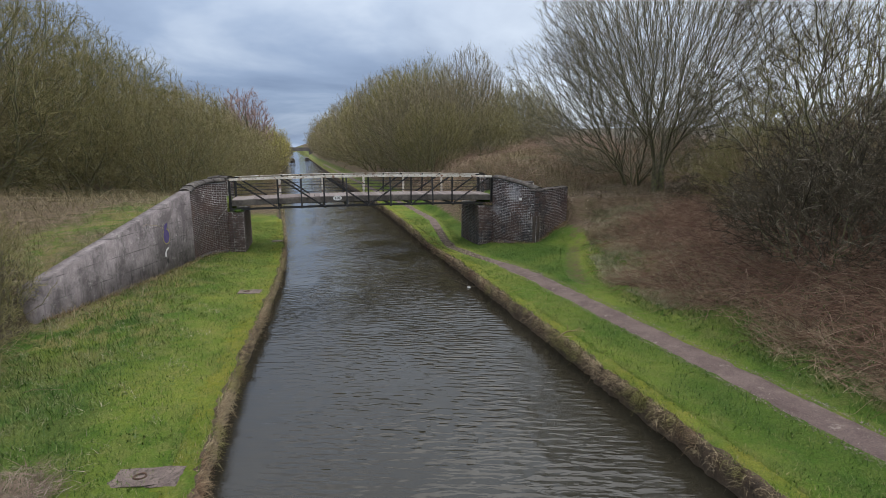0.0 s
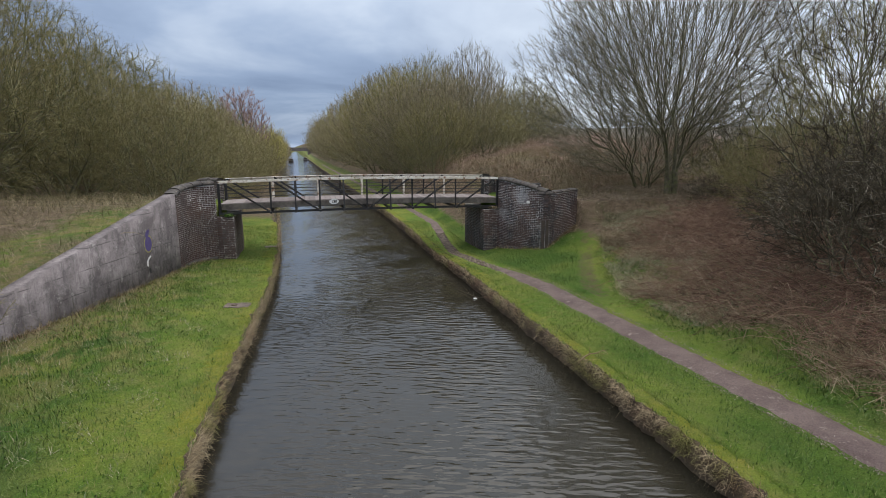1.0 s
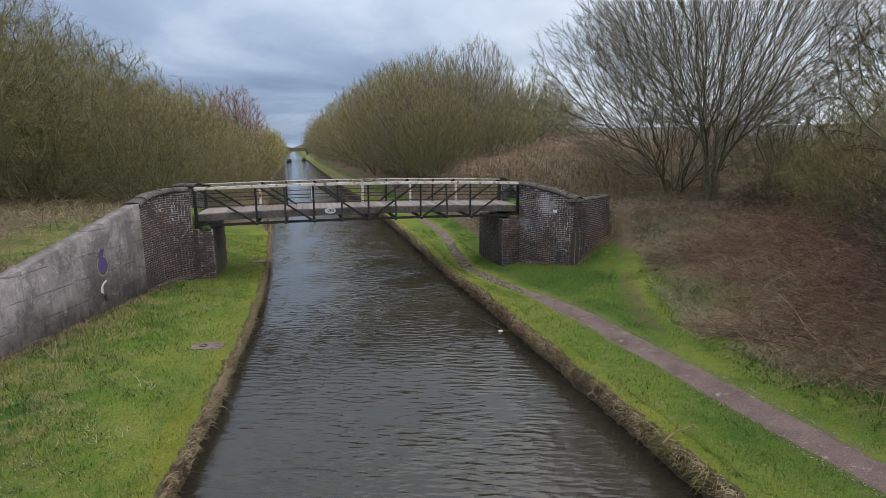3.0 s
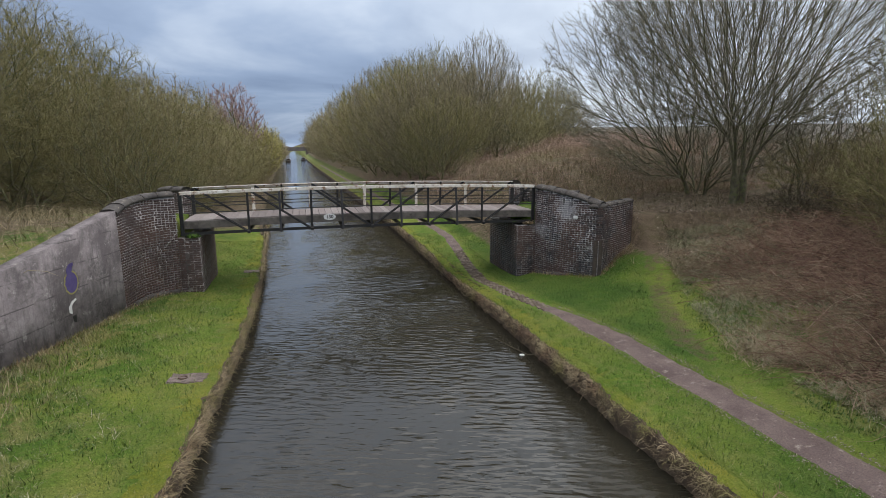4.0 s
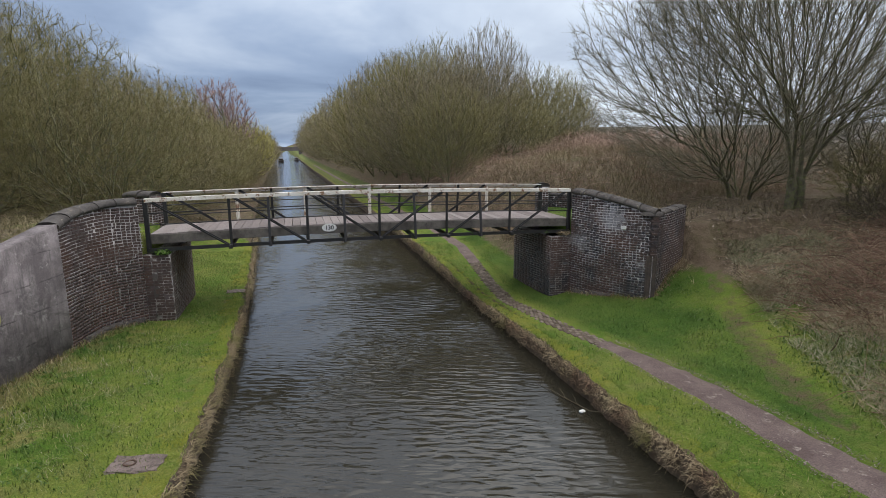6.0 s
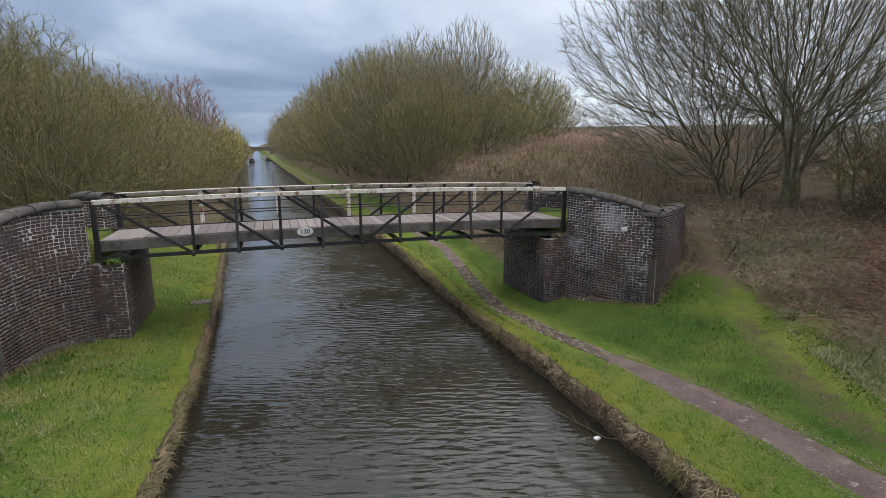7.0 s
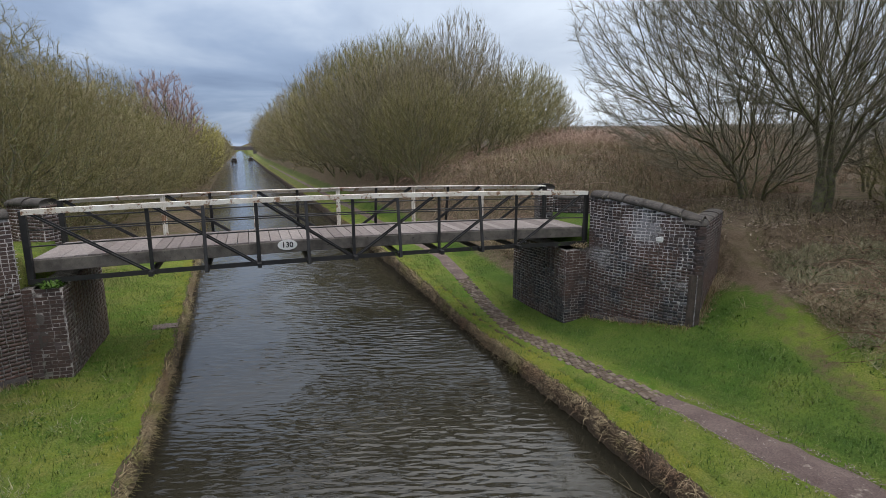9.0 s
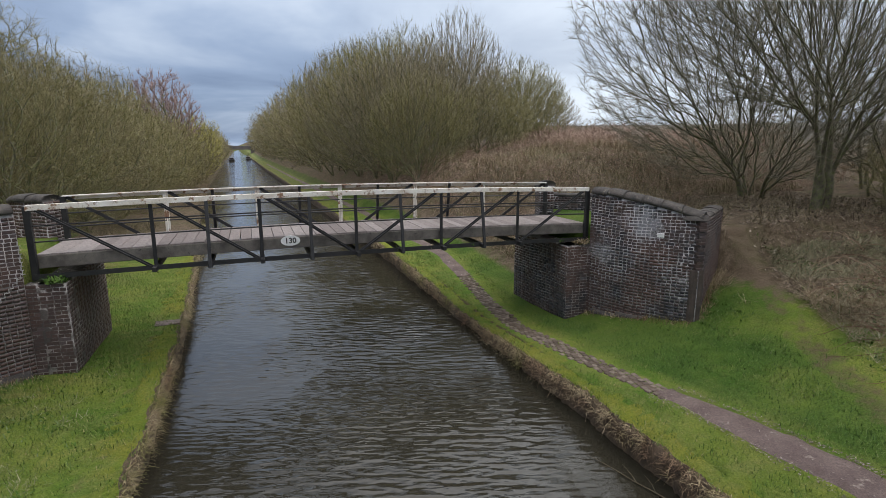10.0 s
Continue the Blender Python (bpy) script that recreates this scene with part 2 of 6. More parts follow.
M_GROUND, M_WATER, M_CONCRETE = ground_material(), water_material(), concrete_material()
M_VERGE = ground_material("verge_turf", 0.5)
M_EARTH = plain("bank_earth", (0.050, 0.036, 0.024), (0.11, 0.078, 0.050), 5.0, 0.95, bumps=0.9, fine=30.0, c3=(0.19, 0.15, 0.09), cut=0.58, bd=0.03)


def fringe_material():
    """Dead grass, moss and living grass, changing along the bank."""
    m, t, b = material("bank_fringe", 0.85)
    b.inputs["Specular IOR Level"].default_value = 0.2
    r = t.nodes.new("ShaderNodeNewGeometry").outputs["Random Per Island"]
    dead = ramp(t, r, [(0, (0.11, 0.080, 0.046)), (0.5, (0.27, 0.21, 0.125)), (1, (0.46, 0.385, 0.25))])
    live = ramp(t, r, [(0, (0.075, 0.085, 0.018)), (0.6, (0.15, 0.155, 0.035)), (1, (0.22, 0.20, 0.06))])
    rust = ramp(t, r, [(0, (0.10, 0.055, 0.035)), (1, (0.24, 0.15, 0.095))])
    v = coords(t)
    col = mixc(t, ramp(t, noise_of(t, v, 1.1, 3.0), [(0.5, (0, 0, 0)), (0.62, (0.85, 0.85, 0.85))]), dead, live)
    col = mixc(t, ramp(t, noise_of(t, v, 0.8, 3.0, 0.6, 1.0), [(0.54, (0, 0, 0)), (0.64, (0.8, 0.8, 0.8))]), col, rust)
    t.links.new(col, b.inputs["Base Color"])
    return m


M_FRINGE = fringe_material()
M_BRICK, M_BRICKS = brick_material("blue_brick", False), brick_material("blue_brick_run", True)
M_BRICK_W, M_BRICKS_W = brick_material("brown_brick", False, 0.6), brick_material("brown_brick_run", True, 0.6)
def mortar_material(name, dark, pale, cut):
    """Dark joints with stretches of pale lime, broken up from joint to joint."""
    m, t, b = material(name, 0.95)
    v = coords(t)
    n1, n2, n3 = noise_of(t, v, 0.75, 3.0, 0.6, 0.5), noise_of(t, v, 8.0, 4.0, 0.7), noise_of(t, v, 60.0, 4.0, 0.7)
    k = maths(t, "ADD", n1, maths(t, "MULTIPLY", maths(t, "SUBTRACT", n2, 0.5), 0.75))
    col = mixc(t, ramp(t, k, [(cut, (0, 0, 0)), (cut + 0.16, (1, 1, 1))]), dark, pale)
    col = mixc(t, 0.4, col, ramp(t, n3, [(0.3, (0.2, 0.2, 0.2)), (0.7, (0.8, 0.8, 0.8))]), "OVERLAY")
    t.links.new(col, b.inputs["Base Color"])
    bump(t, b, n3, 0.6, 0.01)
    return m


M_MORTAR = mortar_material("lime_mortar", (0.075, 0.068, 0.062), (0.46, 0.45, 0.44), 0.40)
M_MORTAR_GREY = mortar_material("grey_mortar", (0.13, 0.12, 0.11), (0.37, 0.355, 0.34), 0.36)
# for the abutments: their shade is put into a darker mortar colour
M_MORTAR_DARK = mortar_material("shaded_mortar", (0.085, 0.077, 0.070), (0.34, 0.32, 0.30), 0.44)
M_LIME = plain("white_mortar", (0.48, 0.47, 0.455), (0.30, 0.29, 0.275), 6.0, 0.9)
M_QUOIN = plain("brown_stone", (0.046, 0.037, 0.031), (0.082, 0.062, 0.050), 5.0, 0.85, bumps=0.7, c3=(0.12, 0.11, 0.10), cut=0.60, grit=0.5)
M_COPING = plain("coping_stone", (0.050, 0.045, 0.042), (0.105, 0.094, 0.082), 3.0, 0.9, bumps=0.8, c3=(0.26, 0.23, 0.17), cut=0.60, bd=0.02, grit=0.5)
M_IRON = plain("black_paint", (0.012, 0.012, 0.013), (0.024, 0.023, 0.023), 5.0, 0.5, c3=(0.07, 0.045, 0.032), cut=0.66)
M_WHITE = plain("white_paint", (0.80, 0.78, 0.71), (0.60, 0.54, 0.45), 2.2, 0.6, c3=(0.25, 0.14, 0.08), cut=0.54, grit=0.4)
M_PLANK = varied("deck_timber", [(0, (0.17, 0.145, 0.135)), (0.5, (0.22, 0.19, 0.178)), (1, (0.27, 0.24, 0.225))], 0.9, False, 0.5, 18.0)
M_BEAM = plain("old_timber", (0.085, 0.076, 0.066), (0.165, 0.148, 0.128), 4.0, 0.9, c3=(0.03, 0.028, 0.026), cut=0.6)
M_PATH = plain("path_gravel", (0.105, 0.074, 0.067), (0.165, 0.123, 0.110), 1.6, 0.95, bumps=1.0, fine=38.0, c3=(0.27, 0.23, 0.20), cut=0.60, bd=0.03, grit=0.7)
M_SETT = varied("stone_sett", [(0, (0.078, 0.060, 0.046)), (0.5, (0.125, 0.097, 0.076)), (1, (0.18, 0.148, 0.12))], 0.85, False, 0.5, 25.0)
M_SLAB = plain("slab_concrete", (0.115, 0.088, 0.078), (0.195, 0.155, 0.138), 5.0, 0.95, bumps=0.8, c3=(0.075, 0.062, 0.046), cut=0.53, bd=0.02, grit=0.6)
def blade_material():
    """Grass blades that yellow and thicken in patches."""
    m, t, b = material("grass_blades", 0.75)
    b.inputs["Specular IOR Level"].default_value = 0.25
    r = t.nodes.new("ShaderNodeNewGeometry").outputs["Random Per Island"]
    v = coords(t)
    col = ramp(t, r, [(0, (0.043, 0.082, 0.013)), (0.4, (0.090, 0.146, 0.022)), (0.75, (0.148, 0.202, 0.037)), (0.94, (0.21, 0.23, 0.065)), (1, (0.36, 0.31, 0.16))])
    lush = ramp(t, r, [(0, (0.033, 0.074, 0.014)), (0.6, (0.062, 0.130, 0.024)), (1, (0.110, 0.172, 0.045))])
    dry = ramp(t, r, [(0, (0.13, 0.125, 0.04)), (0.5, (0.22, 0.20, 0.075)), (1, (0.40, 0.35, 0.18))])
    far_from_water = t.nodes.new("ShaderNodeAttribute")
    far_from_water.attribute_name = "rough"
    k = far_from_water.outputs["Fac"]
    n1 = noise_of(t, v, 0.8, 4.0, 0.6)
    n2 = noise_of(t, coords(t, (1.0, 1.0, 0.2)), 1.35, 4.0, 0.65, 0.8)
    col = mixc(t, maths(t, "MULTIPLY", ramp(t, n1, [(0.45, (0, 0, 0)), (0.56, (1, 1, 1))]), maths(t, "ADD", maths(t, "MULTIPLY", k, 0.65), 0.3)), col, lush)
    col = mixc(t, maths(t, "MULTIPLY", ramp(t, n2, [(0.47, (0, 0, 0)), (0.57, (1, 1, 1))]), maths(t, "ADD", maths(t, "MULTIPLY", k, 0.60), 0.16)), col, dry)
    green = t.nodes.new("ShaderNodeAttribute")
    green.attribute_name = "lush"
    col = mixc(t, maths(t, "MULTIPLY", green.outputs["Fac"], 0.85), col, lush)
    t.links.new(col, b.inputs["Base Color"])
    return m


M_RUST = plain("rusty_iron", (0.055, 0.035, 0.026), (0.11, 0.065, 0.042), 20.0, 0.85)
M_BLADE = blade_material()
M_TANGLE = varied("rough_tangle", [(0, (0.060, 0.052, 0.024)), (0.45, (0.135, 0.113, 0.055)), (0.8, (0.23, 0.195, 0.108)), (1, (0.40, 0.34, 0.22))], 0.85)
M_PALEGRASS = varied("pale_grass", [(0, (0.085, 0.105, 0.042)), (0.5, (0.19, 0.19, 0.105)), (1, (0.44, 0.41, 0.29))], 0.85)
M_STRAW = varied("dead_grass", [(0, (0.16, 0.12, 0.07)), (0.5, (0.30, 0.24, 0.145)), (1, (0.46, 0.39, 0.27))], 0.85)
M_BRAMBLE = varied("bramble_canes", [(0, (0.098, 0.055, 0.039)), (0.5, (0.215, 0.126, 0.088)), (0.85, (0.32, 0.22, 0.155)), (1, (0.42, 0.32, 0.23))], 0.8)
M_LEAF = varied("ground_leaves", [(0, (0.04, 0.085, 0.015)), (0.5, (0.07, 0.13, 0.025)), (0.8, (0.10, 0.155, 0.05)), (1, (0.16, 0.20, 0.10))], 0.9, spec=0.08)
M_BARK = plain("grey_bark", (0.115, 0.105, 0.068), (0.25, 0.23, 0.155), 4.0, 0.95, bumps=0.8, fine=26.0, bd=0.03, grit=0.6, c3=(0.15, 0.165, 0.065), cut=0.48)
M_BARK_BIG = plain("brown_bark", (0.090, 0.078, 0.052), (0.205, 0.188, 0.122), 4.0, 0.95, bumps=0.8, fine=26.0, bd=0.03, grit=0.6, c3=(0.15, 0.165, 0.065), cut=0.5)
M_TWIG_OLIVE = varied("olive_twigs", [(0, (0.092, 0.088, 0.033)), (0.5, (0.200, 0.184, 0.072)), (0.85, (0.28, 0.255, 0.115)), (1, (0.36, 0.33, 0.18))], 0.85)
M_TWIG_GREY = varied("grey_twigs", [(0, (0.095, 0.083, 0.048)), (0.5, (0.175, 0.152, 0.092)), (1, (0.32, 0.28, 0.185))], 0.85)
M_TWIG_YELLOW = varied("yellow_twigs", [(0, (0.20, 0.18, 0.05)), (0.6, (0.36, 0.33, 0.10)), (1, (0.52, 0.48, 0.20))], 0.8)
M_TWIG_TAN = varied("tan_twigs", [(0, (0.105, 0.088, 0.042)), (0.5, (0.220, 0.186, 0.094)), (0.85, (0.31, 0.265, 0.15)), (1, (0.40, 0.35, 0.22))], 0.85)
M_TWIG_BIG = varied("mossy_twigs", [(0, (0.105, 0.100, 0.066)), (0.5, (0.190, 0.176, 0.122)), (0.85, (0.27, 0.25, 0.18)), (1, (0.36, 0.33, 0.25))], 0.85)
M_TWIG_RED = varied("purple_twigs", [(0, (0.17, 0.115, 0.105)), (0.7, (0.29, 0.205, 0.185)), (1, (0.40, 0.30, 0.27))], 0.85)
M_TWIG_DARK = varied("dark_twigs", [(0, (0.032, 0.026, 0.016)), (0.6, (0.072, 0.060, 0.038)), (0.9, (0.13, 0.112, 0.075)), (1, (0.36, 0.33, 0.265))], 0.85)
M_TWIG_BROWN = varied("brown_twigs", [(0, (0.095, 0.070, 0.036)), (0.5, (0.185, 0.140, 0.076)), (1, (0.36, 0.285, 0.18))], 0.85)
M_TWIG_PINK = varied("pinkish_twigs", [(0, (0.17, 0.112, 0.085)), (0.5, (0.31, 0.21, 0.16)), (1, (0.48, 0.36, 0.275))], 0.85)
M_OLIVESTRAW = varied("olive_straw", [(0, (0.10, 0.088, 0.042)), (0.5, (0.215, 0.180, 0.095)), (1, (0.40, 0.34, 0.21))], 0.85)
M_LITTER = varied("leaf_litter", [(0, (0.07, 0.052, 0.036)), (0.5, (0.165, 0.122, 0.085)), (0.85, (0.27, 0.21, 0.155)), (1, (0.46, 0.41, 0.33))], 0.85)
M_CHIP = varied("path_chippings", [(0, (0.095, 0.073, 0.063)), (0.7, (0.18, 0.148, 0.128)), (1, (0.36, 0.32, 0.285))], 0.9)
M_DEADSTALK = varied("dead_stalks", [(0, (0.22, 0.145, 0.10)), (0.5, (0.34, 0.235, 0.168)), (1, (0.46, 0.36, 0.26))], 0.85)
M_SIGN = plain("sign_white", (0.78, 0.78, 0.76), (0.68, 0.68, 0.66), 8.0, 0.5)
M_BLACK = plain("sign_black", (0.012, 0.012, 0.012), (0.02, 0.02, 0.02), 8.0, 0.5)
M_PURPLE = plain("purple_spray", (0.085, 0.062, 0.19), (0.11, 0.085, 0.22), 5.0, 0.8, c3=(0.2, 0.19, 0.2), cut=0.66)
M_YELLOW = plain("yellow_spray", (0.33, 0.30, 0.10), (0.24, 0.22, 0.09), 9.0, 0.8)
M_ROADCON = plain("weathered_concrete_far", (0.12, 0.105, 0.10), (0.17, 0.15, 0.14), 0.5, 0.9)
M_HULL = plain("boat_paint", (0.035, 0.032, 0.03), (0.065, 0.05, 0.045), 2.0, 0.5)


# ---- mesh helpers ----
def mesh_np(name, verts, quads=None, tris=None, smooth=False):
    me = bpy.data.meshes.new(name)
    q = np.zeros((0, 4), int) if quads is None else np.asarray(quads).reshape(-1, 4)
    t = np.zeros((0, 3), int) if tris is None else np.asarray(tris).reshape(-1, 3)
    me.vertices.add(len(verts))
    me.vertices.foreach_set("co", np.asarray(verts, dtype=np.float32).ravel())
    me.loops.add(q.size + t.size)
    me.loops.foreach_set("vertex_index", np.concatenate([q.ravel(), t.ravel()]).astype(np.int32))
    me.polygons.add(len(q) + len(t))
    start = np.concatenate([np.arange(len(q)) * 4, q.size + np.arange(len(t)) * 3]).astype(np.int32)
    me.polygons.foreach_set("loop_start", start)
    if smooth:
        me.polygons.foreach_set("use_smooth", np.ones(len(q) + len(t), dtype=bool))
    me.update(calc_edges=True)
    return me


def thing(name, label, category, group="", base=(0, 0, 0), kind=""):
    ob = new(name)
    ob.empty_display_size = 0.2
    ob.location = base
    return tagged(ob, label, category, group, kind)


def under(ob, parent):
    ob.parent = parent
    top = parent
    off = Vector(parent.location)
    while top.parent:
        top = top.parent
    if parent.parent is None:
        ob.matrix_parent_inverse = Matrix.Translation(-off)
    return ob


def part(name, data, mat, parent=None, label=""):
    """One mesh object, given in world places, under a thing or part."""
    if isinstance(data, bmesh.types.BMesh):
        me = bpy.data.meshes.new(name)
        data.to_mesh(me)
        data.free()
    else:
        me = data
    if not me.materials:
        me.materials.append(mat)
    ob = new(name, me)
    if label:
        ob["label"] = label
    return under(ob, parent) if parent else ob


def box(bm, centre, size, turn=None, bevel=0.0):
    m = Matrix.Translation(centre) @ (turn.to_4x4() if turn else Matrix.Identity(4)) @ Matrix.Diagonal((*size, 1))
    r = bmesh.ops.create_cube(bm, size=1.0, matrix=m)
    if bevel:
        es = {e for v in r["verts"] for e in v.link_edges}
        bmesh.ops.bevel(bm, geom=list(es), offset=bevel, segments=1, affect="EDGES")


def one_box(centre, size, turn=None, bevel=0.0):
    bm = bmesh.new()
    box(bm, centre, size, turn, bevel)
    return bm


def bar(p, q, width, depth, bevel=0.004, bm=None):
    """A bar from p to q; width lies in the plane of the bar and up, depth across."""
    p, q = Vector(p), Vector(q)
    d = q - p
    x = d.normalized()
    side = Vector((0, 1, 0)) if abs(x.y) < 0.9 else Vector((1, 0, 0))
    z = x.cross(side).normalized()
    y = z.cross(x)
    bm = bm or bmesh.new()
    box(bm, (p + q) / 2, (d.length, depth, width), Matrix((x, y, z)).transposed(), bevel)
    return bm


def norm(a):
    return a / np.maximum(np.linalg.norm(a, axis=-1, keepdims=True), 1e-9)


def tubes(P, R, sides=3):
    """Tapered tubes along the curves P (n, k, 3), each ending in a point."""
    n, k, _ = P.shape
    ax = norm(P[:, -1] - P[:, 0])
    ref = np.where(np.abs(ax[:, 2:3]) < 0.8, np.array([[0, 0, 1.0]]), np.array([[1.0, 0, 0]]))
    u = norm(np.cross(ax, ref))
    w = np.cross(ax, u)
    an = np.arange(sides) * 2 * np.pi / sides
    ring = np.cos(an)[None, :, None] * u[:, None] + np.sin(an)[None, :, None] * w[:, None]
    V = P[:, :-1, None, :] + R[:, :-1, None, None] * ring[:, None]
    m = (k - 1) * sides
    verts = np.concatenate([V.reshape(n, m, 3), P[:, -1:]], axis=1).reshape(-1, 3)
    base = (np.arange(n) * (m + 1))[:, None]
    i = np.arange(sides)
    j = (i + 1) % sides
    quads = np.zeros((0, 4), int)
    if k > 2:
        one = np.concatenate([np.stack([a * sides + i, a * sides + j, (a + 1) * sides + j, (a + 1) * sides + i], 1) for a in range(k - 2)])
        quads = (base[:, :, None] + one[None]).reshape(-1, 4)
    tip = np.stack([(k - 2) * sides + i, (k - 2) * sides + j, np.full(sides, m)], 1)
    tris = (base[:, :, None] + tip[None]).reshape(-1, 3)
    return verts, quads, tris


def joined(sets):
    vs, qs, ts, o = [], [], [], 0
    for v, q, t in sets:
        vs.append(v), qs.append(q + o), ts.append(t + o)
        o += len(v)
    return np.concatenate(vs), np.concatenate(qs), np.concatenate(ts)


# ---- the lie of the land ----
def left_edge(y):
    return np.interp(y, [5, 11, 15.5, 21, 27, 33, 40, 60, 85], [-1.75, -1.74, -1.5, -1.22, -1.2, -1.42, -1.75, -2.3, -2.8])


def bend(y):
    """The canal turns gently aside beyond the bridge."""
    y = np.asarray(y, float)
    return -0.024 * np.clip(y - 42.0, 0.0, 95.0) - 0.018 * np.maximum(0.0, y - 137.0)


def ss(a, b, x):
    t = np.clip((x - a) / (b - a), 0, 1)
    return t * t * (3 - 2 * t)


def wobble(x, y, s, seed):
    """A cheap smooth unevenness."""
    return (np.sin(x * s + seed) * np.cos(y * s * 1.13 + 2 * seed) + 0.6 * np.sin((x + 0.7 * y) * s * 1.9 + 3 * seed) + 0.4 * np.cos((y - 0.6 * x) * s * 3.1 + seed)) / 2


def left_wall_x(y):
    return np.interp(y, [15.5, 23.7, 24.9, 25.4, 25.75, 26.05, 28.15, 28.45, 28.8, 29.3, 30.5, 38.0], [-7.0, -4.63, -4.4, -4.1, -3.75, -3.0, -3.0, -3.75, -4.1, -4.4, -4.63, -7.0])


def land(x, y):
    x, y = np.broadcast_arrays(np.asarray(x, float), np.asarray(y, float))
    x = x - bend(y)
    le = left_edge(y) + 0.06 * wobble(y, y, 1.3, 0.4)
    re = RIGHT_EDGE + 0.06 * wobble(y, y, 1.1, 2.4)
    # the side with the lawn and the concrete wall
    lawn = 0.50 + 0.14 * ss(1.7, 5.0, -x) + 0.35 * ss(5.0, 10.0, -x) + 0.025 * wobble(x, y, 1.4, 1.0)
    behind = np.interp(y, [-5, 5, 10, 15.5, 23.7, 25.8, 28.4, 30.5, 38, 60, 200], [1.2, 1.3, 1.4, 1.5, 2.8, 2.95, 2.95, 2.75, 1.7, 1.8, 1.8])
    behind = behind + 0.08 * wobble(x, y, 0.9, 3.0) + 0.5 * ss(9, 20, -x)
    away = np.maximum(0, np.maximum(15.5 - y, y - 38.0))
    d = left_wall_x(y) - 0.22 - x
    zl = lawn + (behind - lawn) * np.clip(d / (0.22 + np.minimum(away, 4.0)), 0, 1)
    # the towpath side
    dip = 0.25 * np.exp(-((y - 27.0) / 3.2) ** 2)
    near = np.interp(x, [6.3, 9.3, 10.2, 12.0, 14.5, 17.5, 24, 60, 300], [0.52, 0.62, 0.8, 1.7, 3.0, 3.9, 4.4, 4.2, 4.0])
    mid = np.interp(x, [6.3, 9.5, 11.3, 13.5, 16.4, 19.5, 30, 60, 300], [0.5, 0.62, 0.96, 1.75, 2.35, 2.8, 3.2, 3.4, 4.0])
    far = np.interp(x, [6.3, 8.8, 11.0, 13.0, 20.0, 30, 60, 300], [0.5, 0.6, 2.6, 3.9, 5.0, 4.6, 4.2, 4.0])
    k1, k2 = ss(10, 17, y), ss(30, 40, y)
    zr = (near * (1 - k1) + mid * k1) * (1 - k2) + far * k2 - dip * (1 - ss(8.5, 10, x))
    zr = zr + 0.12 * wobble(x, y, 0.8, 5.0) * ss(9.3, 12, x) + 0.02 * wobble(x, y, 1.7, 4.0)
    yy = 27.1 - np.abs(y - 27.1)
    front = np.interp(x, [8.8, 9.2, 9.25, 9.65, 10.0, 10.57, 13.05], [25.9, 25.9, 25.7, 24.8, 24.1, 23.26, 25.0])
    top = np.interp(x, [9, 14, 19, 30], [2.88, 2.7, 2.75, 3.2])
    bank = np.where(x < 13.1, -5 + (top + 5) * np.clip((yy - front - 0.42) / 0.15, 0, 1), top - np.maximum(0, 25.3 - yy) * 0.7)
    bank = np.where(x < 8.8, -5, bank)
    zr = np.maximum(zr, bank)
    # a low ridge far off
    ridge = 11 * ss(90, 330, np.hypot(x, y)) * ss(20, 120, x) + 6 * ss(200, 700, np.hypot(x, y))
    bed = -0.9
    z = np.where(x < 2.3, zl, zr) + ridge
    wet = np.clip((x - le + 0.32) / 0.12, 0, 1) * np.clip((re + 0.32 - x) / 0.12, 0, 1)
    return z + (bed - z) * wet


def bank_line(y, left):
    """The water's edge."""
    if left:
        return bend(y) + left_edge(y) + 0.06 * wobble(y, y, 1.3, 0.4)
    return bend(y) + RIGHT_EDGE + 0.06 * wobble(y, y, 1.1, 2.4)


def bank_top(y, left):
    return 0.50 + 0.0 * y if left else 0.51 - 0.25 * np.exp(-((y - 27.0) / 3.2) ** 2)


def turf(x, y):
    """The height of the turf, on the land or on the verge over the bank."""
    z = land(x, y)
    el, er = bank_line(y, True), bank_line(y, False)
    z = np.where((x > el - 0.6) & (x <= el + 0.05), np.maximum(z, bank_top(y, True)), z)
    return np.where((x < er + 0.6) & (x >= er - 0.05), np.maximum(z, bank_top(y, False)), z)


def grid_steps(parts):
    out = []
    for a, b, s in parts:
        out.append(np.arange(a, b - 1e-6, s))
    return np.concatenate(out + [[parts[-1][1]]])


GX = np.concatenate([-np.geomspace(900, 26, 26), grid_steps([(-25, -9, 0.5), (-9, 14, 0.2), (14, 28, 0.5)]), np.geomspace(29, 900, 28)])
GY = np.concatenate([-np.geomspace(400, 9, 16), grid_steps([(-8, 6, 0.7), (6, 12, 0.35), (12, 40, 0.2), (40, 100, 1.0)]), np.geomspace(103, 2600, 34)])


def dirt_line(x, y):
    """How far a place lies from the trodden track beside the abutment."""
    px = np.interp(y, [15.5, 18.9, 20.7, 25.75, 27.0], [8.9, 10.2, 11.2, 14.2, 16.5])
    return np.abs(x - px) * 0.75


def path_x(y):
    return np.interp(y, [-60, 5, 9, 13, 16.7, 18.3, 19.7, 21.25, 23, 25.7, 30, 34.5, 60, 300], [8.7, 8.72, 8.55, 8.33, 8.15, 8.05, 7.87, 7.5, 7.18, 7.06, 7.5, 8.1, 8.0, 8.0]) + bend(y)


